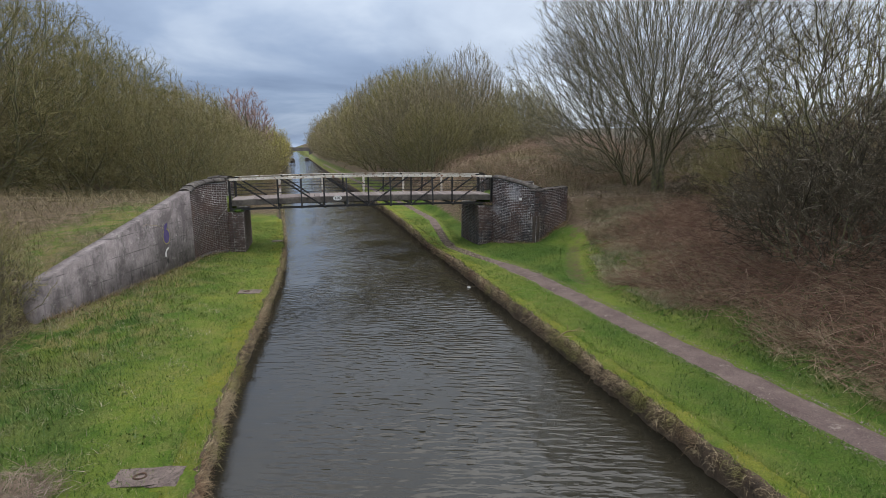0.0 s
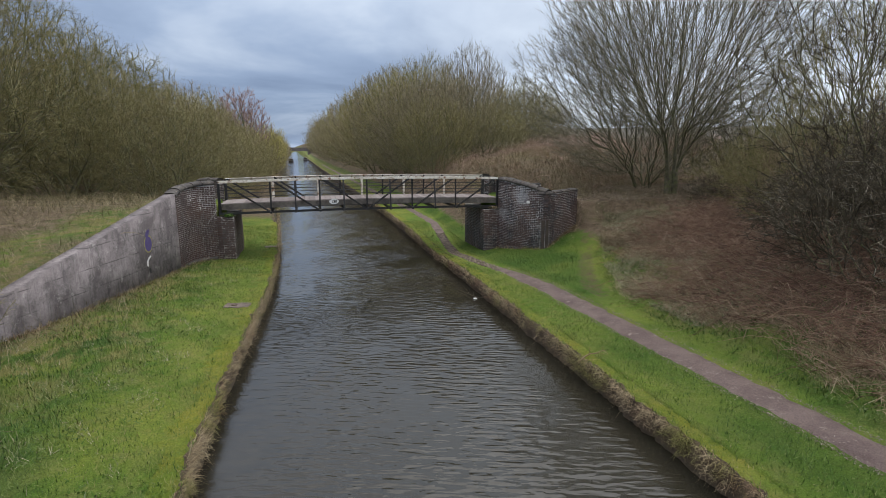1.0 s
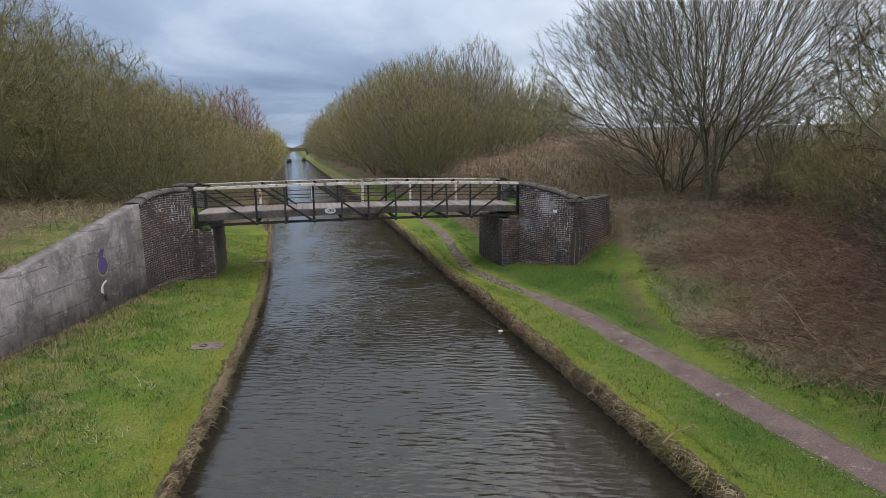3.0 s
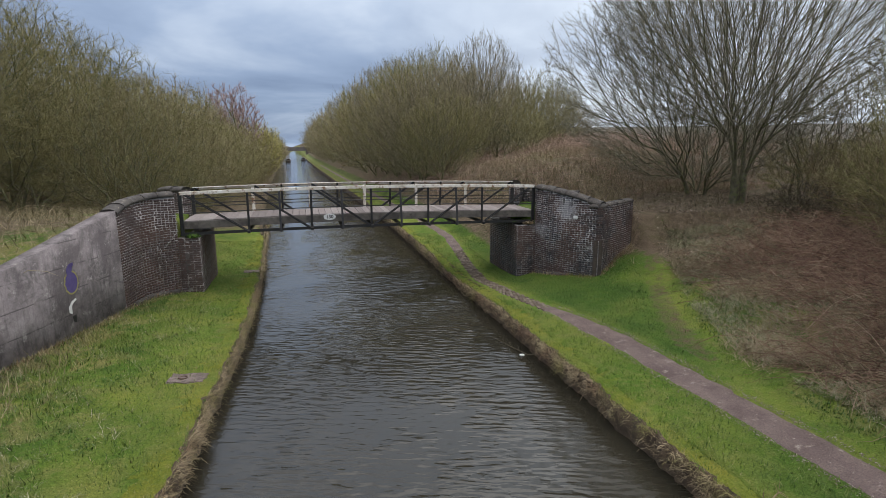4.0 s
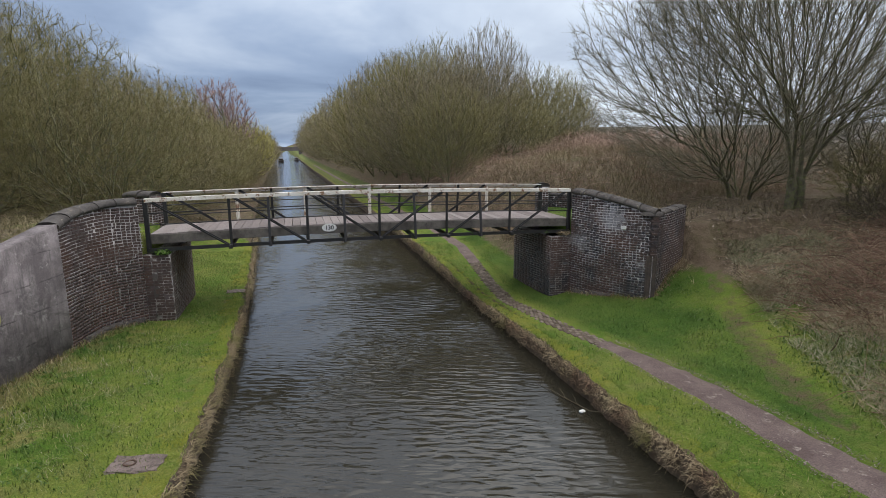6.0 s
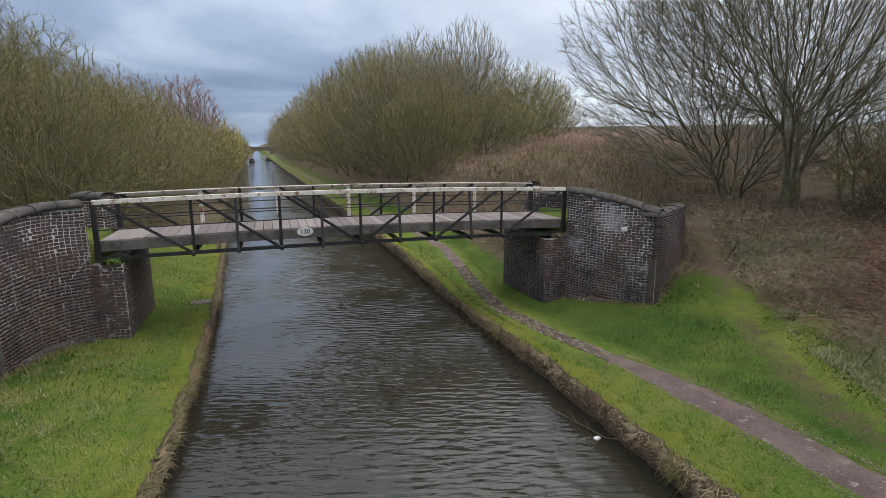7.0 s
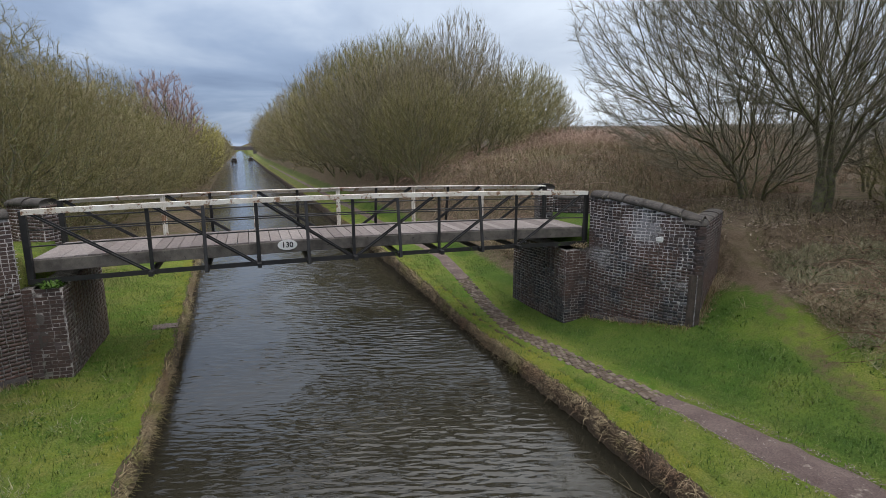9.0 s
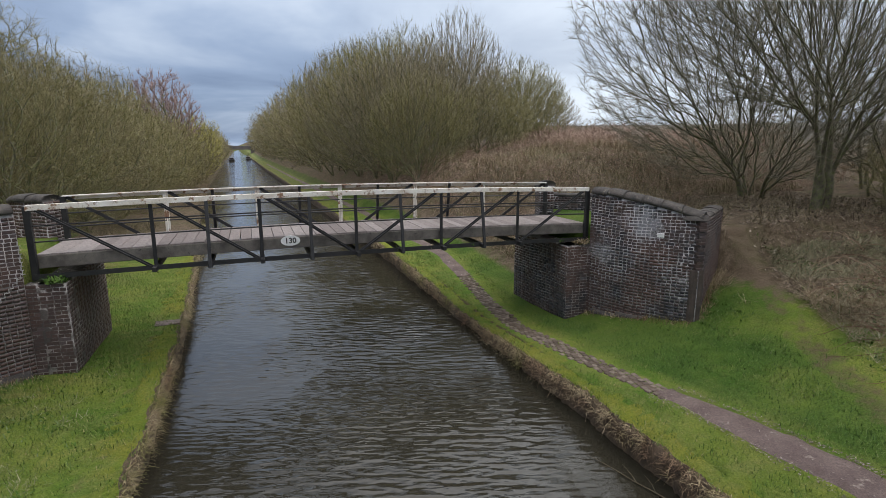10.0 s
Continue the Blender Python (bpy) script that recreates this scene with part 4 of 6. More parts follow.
def build_abutments():
    for far in (False, True):
        mir = mirrored if far else (lambda p: p)
        for side, wing, ret in (("left", LW, None), ("right", RW, RR)):
            top = left_top if side == "left" else right_top
            P, u = resample(mir(wing), 0.1)
            ln = u[-1]
            tf = (lambda s, t=top, L=ln: t(L - s)) if far else top
            root = thing("wing_wall", "dark blue-brick curved bridge wing wall with rounded stone coping", "wall", "wing walls of the footbridge", (wing[2][0], mir(wing)[2][1], 0.3))
            part("core", slab_wall(P, u, -0.3, tf, 0.42), M_MORTAR_GREY if side == "left" else M_MORTAR, root)
            if not far:
                SINGLES.extend(brick_face(root, wing, 0.06, tf, 3 if side == "left" else 7, (0, ln, 2.35, 4.0)))
            else:
                brick_face(root, mir(wing), 0.16, tf, 5)
            brick_face(root, [(p[0] - 0.0, p[1]) for p in reversed(offset_line(mir(wing), 0.42))], 2.5, (lambda s, t=tf, L=ln: t(L - s)), 9)
            coping(root, mir(wing), tf, 0.42, 11)
            d0, d1 = norm(P[1] - P[0]), norm(P[-1] - P[-2])
            F, B = P[-1], P[-1] - np.array([d1[1], -d1[0]]) * 0.42
            brick_face(root, [tuple(F), tuple(B)], 1.5, (lambda s, z=tf(ln): z), 17)
            F, B = P[0], P[0] - np.array([d0[1], -d0[0]]) * 0.42
            brick_face(root, [tuple(B), tuple(F)], 1.5, (lambda s, z=tf(0): z), 18)
            if not far:
                a, b = (0.5, ln - 0.1) if side == "left" else (0.2, ln - 1.2)
                n = 3 if side == "left" else 2
                for i in range(n):
                    sub = [at_length(P, u, a + (b - a) * (i + f) / n)[:2] for f in (0.01, 0.33, 0.66, 0.99)]
                    zf = float(np.mean([land(p[0] + (0.35 if side == "left" else -0.35), p[1] - 0.3) for p in sub]))
                    Q, w = resample(sub, 0.1)
                    part("plinth_stone", slab_wall(Q, w, zf - 0.25, lambda s: zf + 0.14, 0.1, 0.10), M_COPING, root)
            if ret:
                Pr, ur = resample(mir(ret), 0.1)
                rt = lambda s: 3.27 + 0.0 * s
                part("core", slab_wall(Pr, ur, -0.3, rt, 0.42), M_MORTAR, root)
                if not far:
                    SINGLES.extend(brick_face(root, ret, 0.6, rt, 13, (0, 3.2, 1.6, 3.4), "english"))
                else:
                    brick_face(root, mir(ret), 0.6, rt, 14, (0, 0, 0, 0), "english")
                brick_face(root, list(reversed(offset_line(mir(ret), 0.42))), 2.4, rt, 15)
                coping(root, mir(ret), rt, 0.42, 12, 0.7, 0.45, 0.11)
    for side, front, canal in (("left", LP, LPC), ("right", RP, RPC)):
        root = thing("abutment", "dark brick bridge abutment standing on the grassy bank", "abutment", "bridge abutments", (front[0][0], 27.1, 0.3))
        flat = lambda s: 2.40
        for k, f in enumerate((front, canal)):
            P, u = resample(f, 0.15)
            part("core", slab_wall(P, u, -0.4, flat, 0.5), M_MORTAR_DARK, root)
            SINGLES.extend(brick_face(root, f, -0.05 if side == "right" else 0.3, flat, 21 + k, (0, 9, 0, 9) if k == 0 else (0, 0, 0, 0), "english"))
        bm = bmesh.new()
        x0, x1 = (-3.5, -2.9) if side == "left" else (8.6, 9.2)
        box(bm, ((x0 + x1) / 2, 27.1, 2.36), (x1 - x0 + 0.1, 2.6, 0.08), None, 0.01)
        part("bearing_slab", bm, M_COPING, root)


def build_wing_patch():
    P, u = resample(LW, 0.05)
    root = [o for o in bpy.data.objects if o.name == "wing_wall"][0]
    steps, s1, z1 = [], 2.44, 3.25
    for k in range(7):
        steps.append((s1, z1, s1, z1 - COURSE))
        z1 -= COURSE
        s2 = s1 - (0.05 if k % 2 else -0.05)
        steps.append((s1, z1, s2, z1))
        s1 = s2
    for k in range(7):
        steps.append((s1, z1, s1, z1 - COURSE))
        z1 -= COURSE
        steps.append((s1, z1, s1 - 0.07, z1))
        s1 -= 0.07
    bm = bmesh.new()
    for a, za, b, zb in steps:
        x, y, d = at_length(P, u, (a + b) / 2)
        turn = Matrix(((d[0], -d[1], 0), (d[1], d[0], 0), (0, 0, 1)))
        box(bm, (x + d[1] * 0.012, y - d[0] * 0.012, (za + zb) / 2), (abs(b - a) + 0.012, 0.012, abs(zb - za) + 0.012), turn)
    part("repointed_crack", bm, M_LIME, root, "stepped crack filled with white mortar")
    root = [o for o in bpy.data.objects if o.name == "wing_wall.001"][0]
    bm = one_box((10.60, 23.37, 1.25), (0.30, 0.20, 1.7), Euler((0, 0, radians(-10))).to_matrix(), 0.03)
    part("corner_stone", bm, M_QUOIN, root, "smooth dark brown corner stone")
    d1, d2 = norm(np.array(RW[-1]) - np.array(RW[-2])), norm(np.array(RR[1]) - np.array(RR[0]))
    n1, n2 = np.array([d1[1], -d1[0]]), np.array([d2[1], -d2[0]])
    half = (n1 + n2) / (1 + n1 @ n2)
    c = np.array(RR[0]) - 0.21 * half
    bm = bmesh.new()
    bmesh.ops.create_uvsphere(bm, u_segments=18, v_segments=10, radius=1.0, matrix=Matrix.Translation((c[0], c[1], 3.28)) @ Matrix.Diagonal((0.33, 0.33, 0.17, 1)))
    bmesh.ops.delete(bm, geom=[v for v in bm.verts if v.co.z < 3.24], context="VERTS")
    for f in bm.faces:
        f.smooth = True
    part("coping_stone", bm, M_COPING, root)
    bm, rng = bmesh.new(), random.Random(4)
    ang = math.atan2(half[1], half[0])
    for k in range(15):
        size = (0.20 if k % 2 else 0.13, 0.23 if k % 2 else 0.17, COURSE - 0.012)
        q = np.array(RR[0]) - half * (size[0] / 2 - 0.025 - rng.uniform(0, 0.012))
        box(bm, (q[0], q[1], 2.12 + k * COURSE), size, Euler((0, 0, ang + rng.uniform(-0.08, 0.08))).to_matrix(), 0.006)
    part("corner_brickwork", bm, M_BRICKS, root)
    P, u = resample(RW, 0.05)
    x, y, d = at_length(P, u, 1.92)
    nx, ny = d[1], -d[0]
    turn = Matrix(((d[0], -nx, 0), (d[1], -ny, 0), (0, 0, 1)))
    part("white_patch", one_box((x + nx * 0.02, y + ny * 0.02, 2.86), (0.17, 0.03, 0.11), turn, 0.01), M_SIGN, root, "small white block fixed to the bricks")


def offset_line(pts, thick):
    P, u = resample(pts, 0.2)
    d = norm(np.gradient(P, axis=0))
    return [tuple(p) for p in P - np.stack([d[:, 1], -d[:, 0]], 1) * thick]


build_abutments()
build_wing_patch()


def build_concrete_wall():
    root = thing("retaining_wall", "weathered grey concrete retaining wall with graffiti, sloping down", "wall", base=(-5.8, 19.6, 0.4))
    pts = [(-7.0, 15.5), (-5.75, 19.8), (-4.63, 23.7)]
    P, u = resample(pts, 0.4)
    top = lambda s: 1.72 + 1.86 * s / u[-1]
    part("wall_body", slab_wall(P, u, -0.2, top, 0.4), M_CONCRETE, root)
    d = norm(np.array([[2.37, 8.2]]))[0]
    nrm = np.array([d[1], -d[0]])

    def spot(s, z, o):
        x, y, dd = at_length(P, u, s)
        return Vector((x + nrm[0] * o, y + nrm[1] * o, z))

    def patch(name, outline, mat, o, label):
        bm = bmesh.new()
        f = [bm.verts.new(spot(s, z, o)) for s, z in outline]
        g = bm.faces.new(f)
        bmesh.ops.triangulate(bm, faces=[g])
        part(name, bm, mat, root, label)
    s0, z0 = u[-1] - 2.05, 2.02
    blob = lambda a, b, k: [(s0 + a * math.cos(t * math.tau / k) * (1 + 0.06 * math.sin(3 * t)), z0 + b * math.sin(t * math.tau / k)) for t in range(k)]
    patch("graffiti_outline", blob(0.25, 0.31, 22), M_YELLOW, 0.004, "faded yellow spray paint")
    patch("graffiti", blob(0.21, 0.265, 22), M_PURPLE, 0.007, "purple spray paint blob")
    patch("graffiti", [(s0 - 0.13, z0 + 0.20), (s0 + 0.04, z0 + 0.24), (s0 + 0.02, z0 + 0.36), (s0 + 0.13, z0 + 0.42), (s0 + 0.12, z0 + 0.50), (s0 - 0.04, z0 + 0.47), (s0 - 0.13, z0 + 0.36)], M_PURPLE, 0.0085, "purple spray paint stroke")
    patch("white_mark", [(s0 - 0.20, z0 - 0.74), (s0 - 0.10, z0 - 0.80), (s0 - 0.12, z0 - 0.62), (s0 - 0.02, z0 - 0.53), (s0 + 0.10, z0 - 0.47), (s0 + 0.06, z0 - 0.42), (s0 - 0.08, z0 - 0.47), (s0 - 0.20, z0 - 0.60)], M_SIGN, 0.006, "white paint mark")
    patch("dark_mark", [(s0 - 0.12, z0 - 0.86), (s0 + 0.02, z0 - 0.84), (s0 + 0.02, z0 - 1.05), (s0 - 0.08, z0 - 1.02)], M_BLACK, 0.006, "small black spot on the concrete")


build_concrete_wall()


# ---- trees ----
def grow(rng, P, R, count, u0, u1, length, spread, lift, k, jitter, thin, rmin):
    """Branches from the curves P: count on each, between the shares u0 and u1 of its length."""
    n, kk, _ = P.shape
    idx = np.repeat(np.arange(n), count)
    u = rng.uniform(u0, u1, len(idx))
    f = u * (kk - 1)
    i = np.minimum(f.astype(int), kk - 2)
    w = (f - i)[:, None]
    p0 = P[idx, i] * (1 - w) + P[idx, i + 1] * w
    t = norm(P[idx, i + 1] - P[idx, i])
    r0 = R[idx, i] * (1 - w[:, 0]) + R[idx, i + 1] * w[:, 0]
    side = norm(np.cross(t, rng.standard_normal((len(idx), 3))))
    a = np.radians(rng.uniform(spread[0], spread[1], len(idx)))[:, None]
    d = norm(t * np.cos(a) + side * np.sin(a))
    L = (rng.uniform(length[0], length[1], len(idx)) * (1.15 - 0.6 * u))[:, None]
    pts = [p0]
    for _ in range(k - 1):
        d = norm(d + np.array([0, 0, lift]) / (k - 1) + jitter * rng.standard_normal(d.shape))
        pts.append(pts[-1] + d * L / (k - 1))
    C = np.stack(pts, 1)
    rr = np.maximum(r0 * thin, rmin)[:, None] * np.linspace(1, 0.35, k)[None]
    return C, rr


def crown_points(rng, n, H, W, base, mid, skin, lump, shift):
    """Places in a lumpy dome from the height base to H, widest at the share mid of its height."""
    t = rng.random(n * 6)
    az = rng.uniform(0, 2 * np.pi, n * 6)
    prof = np.where(t < mid, 0.55 + 0.45 * np.sin(np.clip(t / mid, 0, 1) * np.pi / 2), np.sqrt(np.maximum(0, 1 - ((t - mid) / (1 - mid)) ** 2)))
    keep = np.nonzero(rng.random(n * 6) < prof ** 2)[0][:n]
    t, az, prof = t[keep], az[keep], prof[keep]
    ph = rng.uniform(0, 6.28, 4)
    bulge = 1 + lump * (np.sin(3 * az + ph[0] + 4 * t) + 0.7 * np.sin(5 * az + ph[1] - 7 * t) + 0.5 * np.sin(2 * az + ph[2]))
    top = 1 + 0.6 * lump * np.sin(2 * az + ph[3])
    r = W * prof * bulge * rng.random(len(t)) ** (1 / skin)
    z = base + (H - base) * t * (1 + (top - 1) * t)
    return np.stack([r * np.cos(az) + shift[0] * t, r * np.sin(az) + shift[1] * t, z], 1)


def bare_tree(name, seed, H=8.0, W=4.6, n=1800, base=0.9, mid=0.45, skin=2.8, lump=0.10, stems=5, foot=0.4, trunk=0.0, shift=(0.0, 0.0), bf=0.45, turn=0.5, step=0.45, lift=0.18, twigs=6, l3=(0.25, 0.7), up=0.35, wild=0.45, droop=0.0, rtwig=0.006, power=2.35, rmax=0.3, kinks=0.0, butt=1.25, mat=None, bark=None, category="tree", label="", group=""):
    """A leafless tree that grows from its foot to each place in its crown by the shortest smooth way, with twigs all over its thin ends."""
    rng = np.random.default_rng(seed)
    pts = crown_points(rng, n, H, W, base, mid, skin, lump, shift)
    az = np.arange(stems) * 2.4 + rng.uniform(0, 1, stems)
    start = np.stack([foot * np.cos(az), foot * np.sin(az), np.full(stems, -0.25)], 1) * (1.0 if stems > 1 else 0.0) + np.array([0, 0, -0.25 if stems == 1 else 0.0])
    cap = n * 8 + 100
    X, D, L, par = np.zeros((cap, 3)), np.zeros((cap, 3)), np.zeros(cap), np.full(cap, -1)
    m = 0
    for p in start:
        j = -1
        for h in np.arange(0, trunk + 0.01, 0.4):
            X[m], D[m], L[m], par[m] = p + np.array([0.05 * math.sin(3 * h), 0.05 * math.cos(2.3 * h), h]), (0, 0, 1), 0.6 * h, j
            j, m = m, m + 1
    foot_nodes = m
    pts = pts[np.argsort(np.linalg.norm(pts - np.array([0, 0, trunk]), axis=1) * rng.uniform(0.9, 1.1, len(pts)))]
    for p in pts:
        d = p - X[:m]
        dist = np.sqrt((d * d).sum(1)) + 1e-6
        cos = (d * D[:m]).sum(1) / dist
        j = int(np.argmin(dist * (1 + turn * (1 - cos)) + bf * L[:m]))
        g = dist[j]
        k = max(1, min(7, int(g / step + 0.5)))
        c = X[j] + D[j] * g * 0.38 + np.array([0, 0, lift * g]) + (p - X[j]) * 0.12 + kinks * g * rng.standard_normal(3)
        q, last = j, X[j].copy()
        for i in range(1, k + 1):
            u = i / k
            X[m] = (1 - u) ** 2 * X[j] + 2 * u * (1 - u) * c + u * u * p
            e = X[m] - last
            f = math.sqrt(e @ e) + 1e-6
            D[m], L[m], par[m] = e / f, L[q] + f, q
            q, last, m = m, X[m].copy(), m + 1
    X, D, par = X[:m], D[:m], par[:m]
    leaves = np.zeros(m)
    has = np.zeros(m, bool)
    has[par[par >= 0]] = True
    leaves[~has] = 1.0
    main = np.full(m, -1)
    for i in range(m - 1, -1, -1):
        if par[i] >= 0:
            leaves[par[i]] += leaves[i]
            if main[par[i]] < 0 or leaves[i] > leaves[main[par[i]]]:
                main[par[i]] = i
    R = np.minimum(rtwig * 1.15 * leaves ** (1 / power), rmax)
    R[:foot_nodes] *= butt
    ref = np.array([0.31, 0.93, 0.19])

    def rings(C, r, d, sides):
        u = norm(np.cross(d, ref))
        w = np.cross(d, u)
        an = np.arange(sides) * 2 * np.pi / sides
        return C[:, None] + r[:, None, None] * (np.cos(an)[None, :, None] * u[:, None] + np.sin(an)[None, :, None] * w[:, None])

    def limbs(ids, sides):
        """Tubes over the stretches that end in the nodes ids."""
        node_ring = rings(X, R, D, sides).reshape(-1, 3)
        side_ids = ids[main[par[ids]] != ids]
        extra = rings(X[par[side_ids]], R[side_ids], D[side_ids], sides).reshape(-1, 3)
        first = par[ids] * sides
        first[main[par[ids]] != ids] = m * sides + np.arange(len(side_ids)) * sides
        i = np.arange(sides)
        j = (i + 1) % sides
        q = np.stack([first[:, None] + i, first[:, None] + j, ids[:, None] * sides + j, ids[:, None] * sides + i], -1).reshape(-1, 4)
        V = np.concatenate([node_ring, extra])
        used, inv = np.unique(q, return_inverse=True)
        return V[used], inv.reshape(-1, 4), np.zeros((0, 3), int)
    ids = np.nonzero(par >= 0)[0]
    thick = R[ids] > rtwig * 2.4
    very = R[ids] > max(0.03, rtwig * 6)
    wood = joined([limbs(ids[thick & very], 7), limbs(ids[thick & ~very], 4)])
    thin = limbs(ids[~thick], 3)
    tip = np.nonzero((leaves <= 4) & (par >= 0))[0]
    idx = np.repeat(tip, twigs)
    b = rng.random(len(idx))[:, None]
    p0 = X[idx] * b + X[par[idx]] * (1 - b)
    away = norm(p0 - np.array([shift[0] * 0.5, shift[1] * 0.5, base * 0.5 + 0.1 * H]))
    d = norm(0.6 * D[idx] + 0.35 * away + np.array([0, 0, up]) + wild * rng.standard_normal(p0.shape))
    ln = rng.uniform(*l3, len(idx))[:, None] * rng.uniform(0.6, 1.0, (len(idx), 1))
    C = np.stack([p0, p0 + d * ln * 0.5, p0 + d * ln + np.array([0, 0, -droop]) * ln], 1)
    if droop == 0.0:
        C = C[:, ::2]
    RC = np.linspace(rtwig, rtwig * 0.45, C.shape[1])[None] * rng.uniform(0.6, 1.2, (len(C), 1))
    root = thing(name, label, category, group)
    part("trunk", mesh_np("trunk", *wood, smooth=True), bark or M_BARK, root)
    part("crown", mesh_np("crown", *joined([thin, tubes(C, RC, 3)])), mat or M_TWIG_OLIVE, root)
    return root


def plant(root, places):
    """The thing itself at the first place, copies at the others."""
    for i, (x, y, turn, s, sz) in enumerate(places):
        m = pose(x, y, float(land(x, y)), 0, 0, turn)
        ob = root if i == 0 else copy_thing(root, m)
        ob.matrix_basis = m @ Matrix.Diagonal((s, s, sz, 1))


def rows_of(rng, xs, y0, y1, step, h):
    out = []
    y = y0
    while y < y1:
        out.append((rng.uniform(*xs), y + rng.uniform(-0.8, 0.8), rng.uniform(0, 360), h * rng.uniform(0.9, 1.08)))
        y += step * rng.uniform(0.85, 1.2)
    return out


def build_woods():
    rng = random.Random(12)
    thick = dict(H=8.4, W=5.0, base=0.2, mid=0.30, skin=2.6, lump=0.09, stems=7, foot=0.7, bf=0.30, turn=0.35, lift=0.16, kinks=0.07, group="canalside thicket", label="dense leafless olive-brown willow scrub on the bank", category="tree")
    kinds = [bare_tree("thicket_tree", 31 + i, n=3400, twigs=3, l3=(0.3, 0.9), up=0.2, wild=0.55, droop=0.18, rtwig=0.0054, mat=(M_TWIG_OLIVE, M_TWIG_TAN, M_TWIG_OLIVE)[i], **thick) for i in range(3)]
    back = [bare_tree("thicket_tree", 41 + i, n=1900, twigs=4, l3=(0.35, 1.0), up=0.3, wild=0.5, rtwig=0.0085, mat=(M_TWIG_TAN, M_TWIG_OLIVE)[i], **thick) for i in range(2)]
    slim = dict(H=8.0, W=4.4, base=0.1, mid=0.42, n=700, skin=2.5, stems=4, bf=0.5, step=0.8, lift=0.0, twigs=5, l3=(0.4, 1.1), rtwig=0.0115, power=2.6, group="far woodland", label="bare grey-brown tree in the far woodland", category="tree")
    fars = [bare_tree("woodland_tree", 51 + i, mat=(M_TWIG_OLIVE, M_TWIG_GREY, M_TWIG_TAN)[i], **slim) for i in range(3)]
    spots, backspots, farspots = [[] for _ in kinds], [[] for _ in back], [[] for _ in fars]
    near = rows_of(rng, (-8.6, -7.2), 36.5, 52, 4.4, 7.4) + rows_of(rng, (-8.0, -6.8), 54, 84, 4.4, 6.6) + rows_of(rng, (-13.5, -12), 38, 84, 5.6, 9.3) + rows_of(rng, (-20, -17.5), 39, 66, 7.0, 13.0)
    near += [(-17.5, 33.5, 20, 12.3), (-22, 38, 60, 14.0), (-24, 29, 80, 14.0), (-18.5, 25, 140, 10.5), (-13.4, 17.0, 200, 4.6), (-20, 19, 300, 9.0), (-12.0, 11.8, 99, 3.4), (-16, 13, 77, 6.0)]
    for i, (x, y, t, h) in enumerate(near):
        (spots[i % 3] if y < 53 else backspots[i % 2]).append((x, y, t, h / 8.0, h / 8.0))
    farl = rows_of(rng, (-6.0, -5.0), 87, 230, 8.0, 8.4) + rows_of(rng, (-14, -11), 90, 150, 14.0, 12.0) + rows_of(rng, (-30, -25), 36, 82, 7.0, 12.5)
    farr = rows_of(rng, (10.4, 11.4), 74, 230, 8.0, 12.2) + rows_of(rng, (16, 20), 78, 160, 13.0, 11.5)
    for i, (x, y, t, h) in enumerate(farl + farr):
        farspots[i % 3].append((x + float(bend(y)), y, t, h / 8.0, h / 8.0))
    wood = dict(H=8.0, W=4.5, n=3300, base=0.3, mid=0.48, skin=2.4, lump=0.08, stems=5, foot=0.35, bf=0.65, turn=0.6, lift=-0.03, twigs=4, l3=(0.25, 0.8), up=0.5, wild=0.35, rtwig=0.0058, power=2.45, group="towpath woodland", label="leafless grey-olive multi-stemmed tree on the towpath bank", category="tree")
    rk = [bare_tree("bare_tree", 71 + i, mat=(M_TWIG_OLIVE, M_TWIG_GREY)[i], **wood) for i in range(2)]
    rs = [[(11.3, 47.5, 10, 0.80, 0.85), (10.9, 57.0, 130, 1.25, 1.32), (10.5, 69.0, 250, 1.4, 1.5), (13.9, 60.0, 70, 1.3, 1.38), (14.5, 68.5, 190, 1.35, 1.45), (20.9, 54.5, 310, 0.9, 0.80), (23.8, 58.0, 20, 1.1, 1.0), (17.0, 50.2, 90, 0.85, 0.62), (26.5, 20.5, 40, 1.25, 1.25)],
          [(17.6, 57.0, 0, 1.06, 1.40), (10.8, 52.0, 60, 1.10, 1.18), (10.6, 63.0, 170, 1.35, 1.42), (13.7, 51.0, 280, 1.05, 1.06), (19.6, 64.0, 220, 1.25, 1.10), (26.6, 61.0, 120, 1.0, 0.92), (30.5, 66.0, 50, 1.0, 0.78)]]
    for r, s in list(zip(kinds, spots)) + list(zip(back, backspots)) + list(zip(fars, farspots)) + list(zip(rk, rs)):
        plant(r, s)
    big = bare_tree("big_tree", 91, H=15.5, W=7.8, n=8600, base=3.4, mid=0.52, skin=2.3, lump=0.08, stems=2, foot=0.2, trunk=1.4, butt=1.8, shift=(0.5, 0.0), bf=0.78, turn=0.7, step=0.5, lift=0.10, twigs=8, l3=(0.25, 0.8), up=0.3, wild=0.5, rtwig=0.0043, power=2.5, rmax=0.36, kinks=0.06, mat=M_TWIG_BIG, bark=M_BARK_BIG, label="large leafless multi-stemmed tree beside the bridge approach", category="tree")
    plant(big, [(19.8, 27.0, 0, 1, 1)])
    small = bare_tree("small_tree", 92, H=9.4, W=6.2, n=4600, base=0.7, mid=0.34, skin=2.2, lump=0.10, stems=3, foot=0.45, shift=(-4.6, -1.4), bf=0.65, turn=0.6, lift=0.12, twigs=7, l3=(0.25, 0.8), up=0.2, wild=0.5, rtwig=0.0045, power=2.35, kinks=0.05, mat=M_TWIG_BIG, bark=M_BARK_BIG, label="leaning leafless tree beside the larger one", category="tree")
    plant(small, [(20.4, 30.4, 0, 1, 1)])
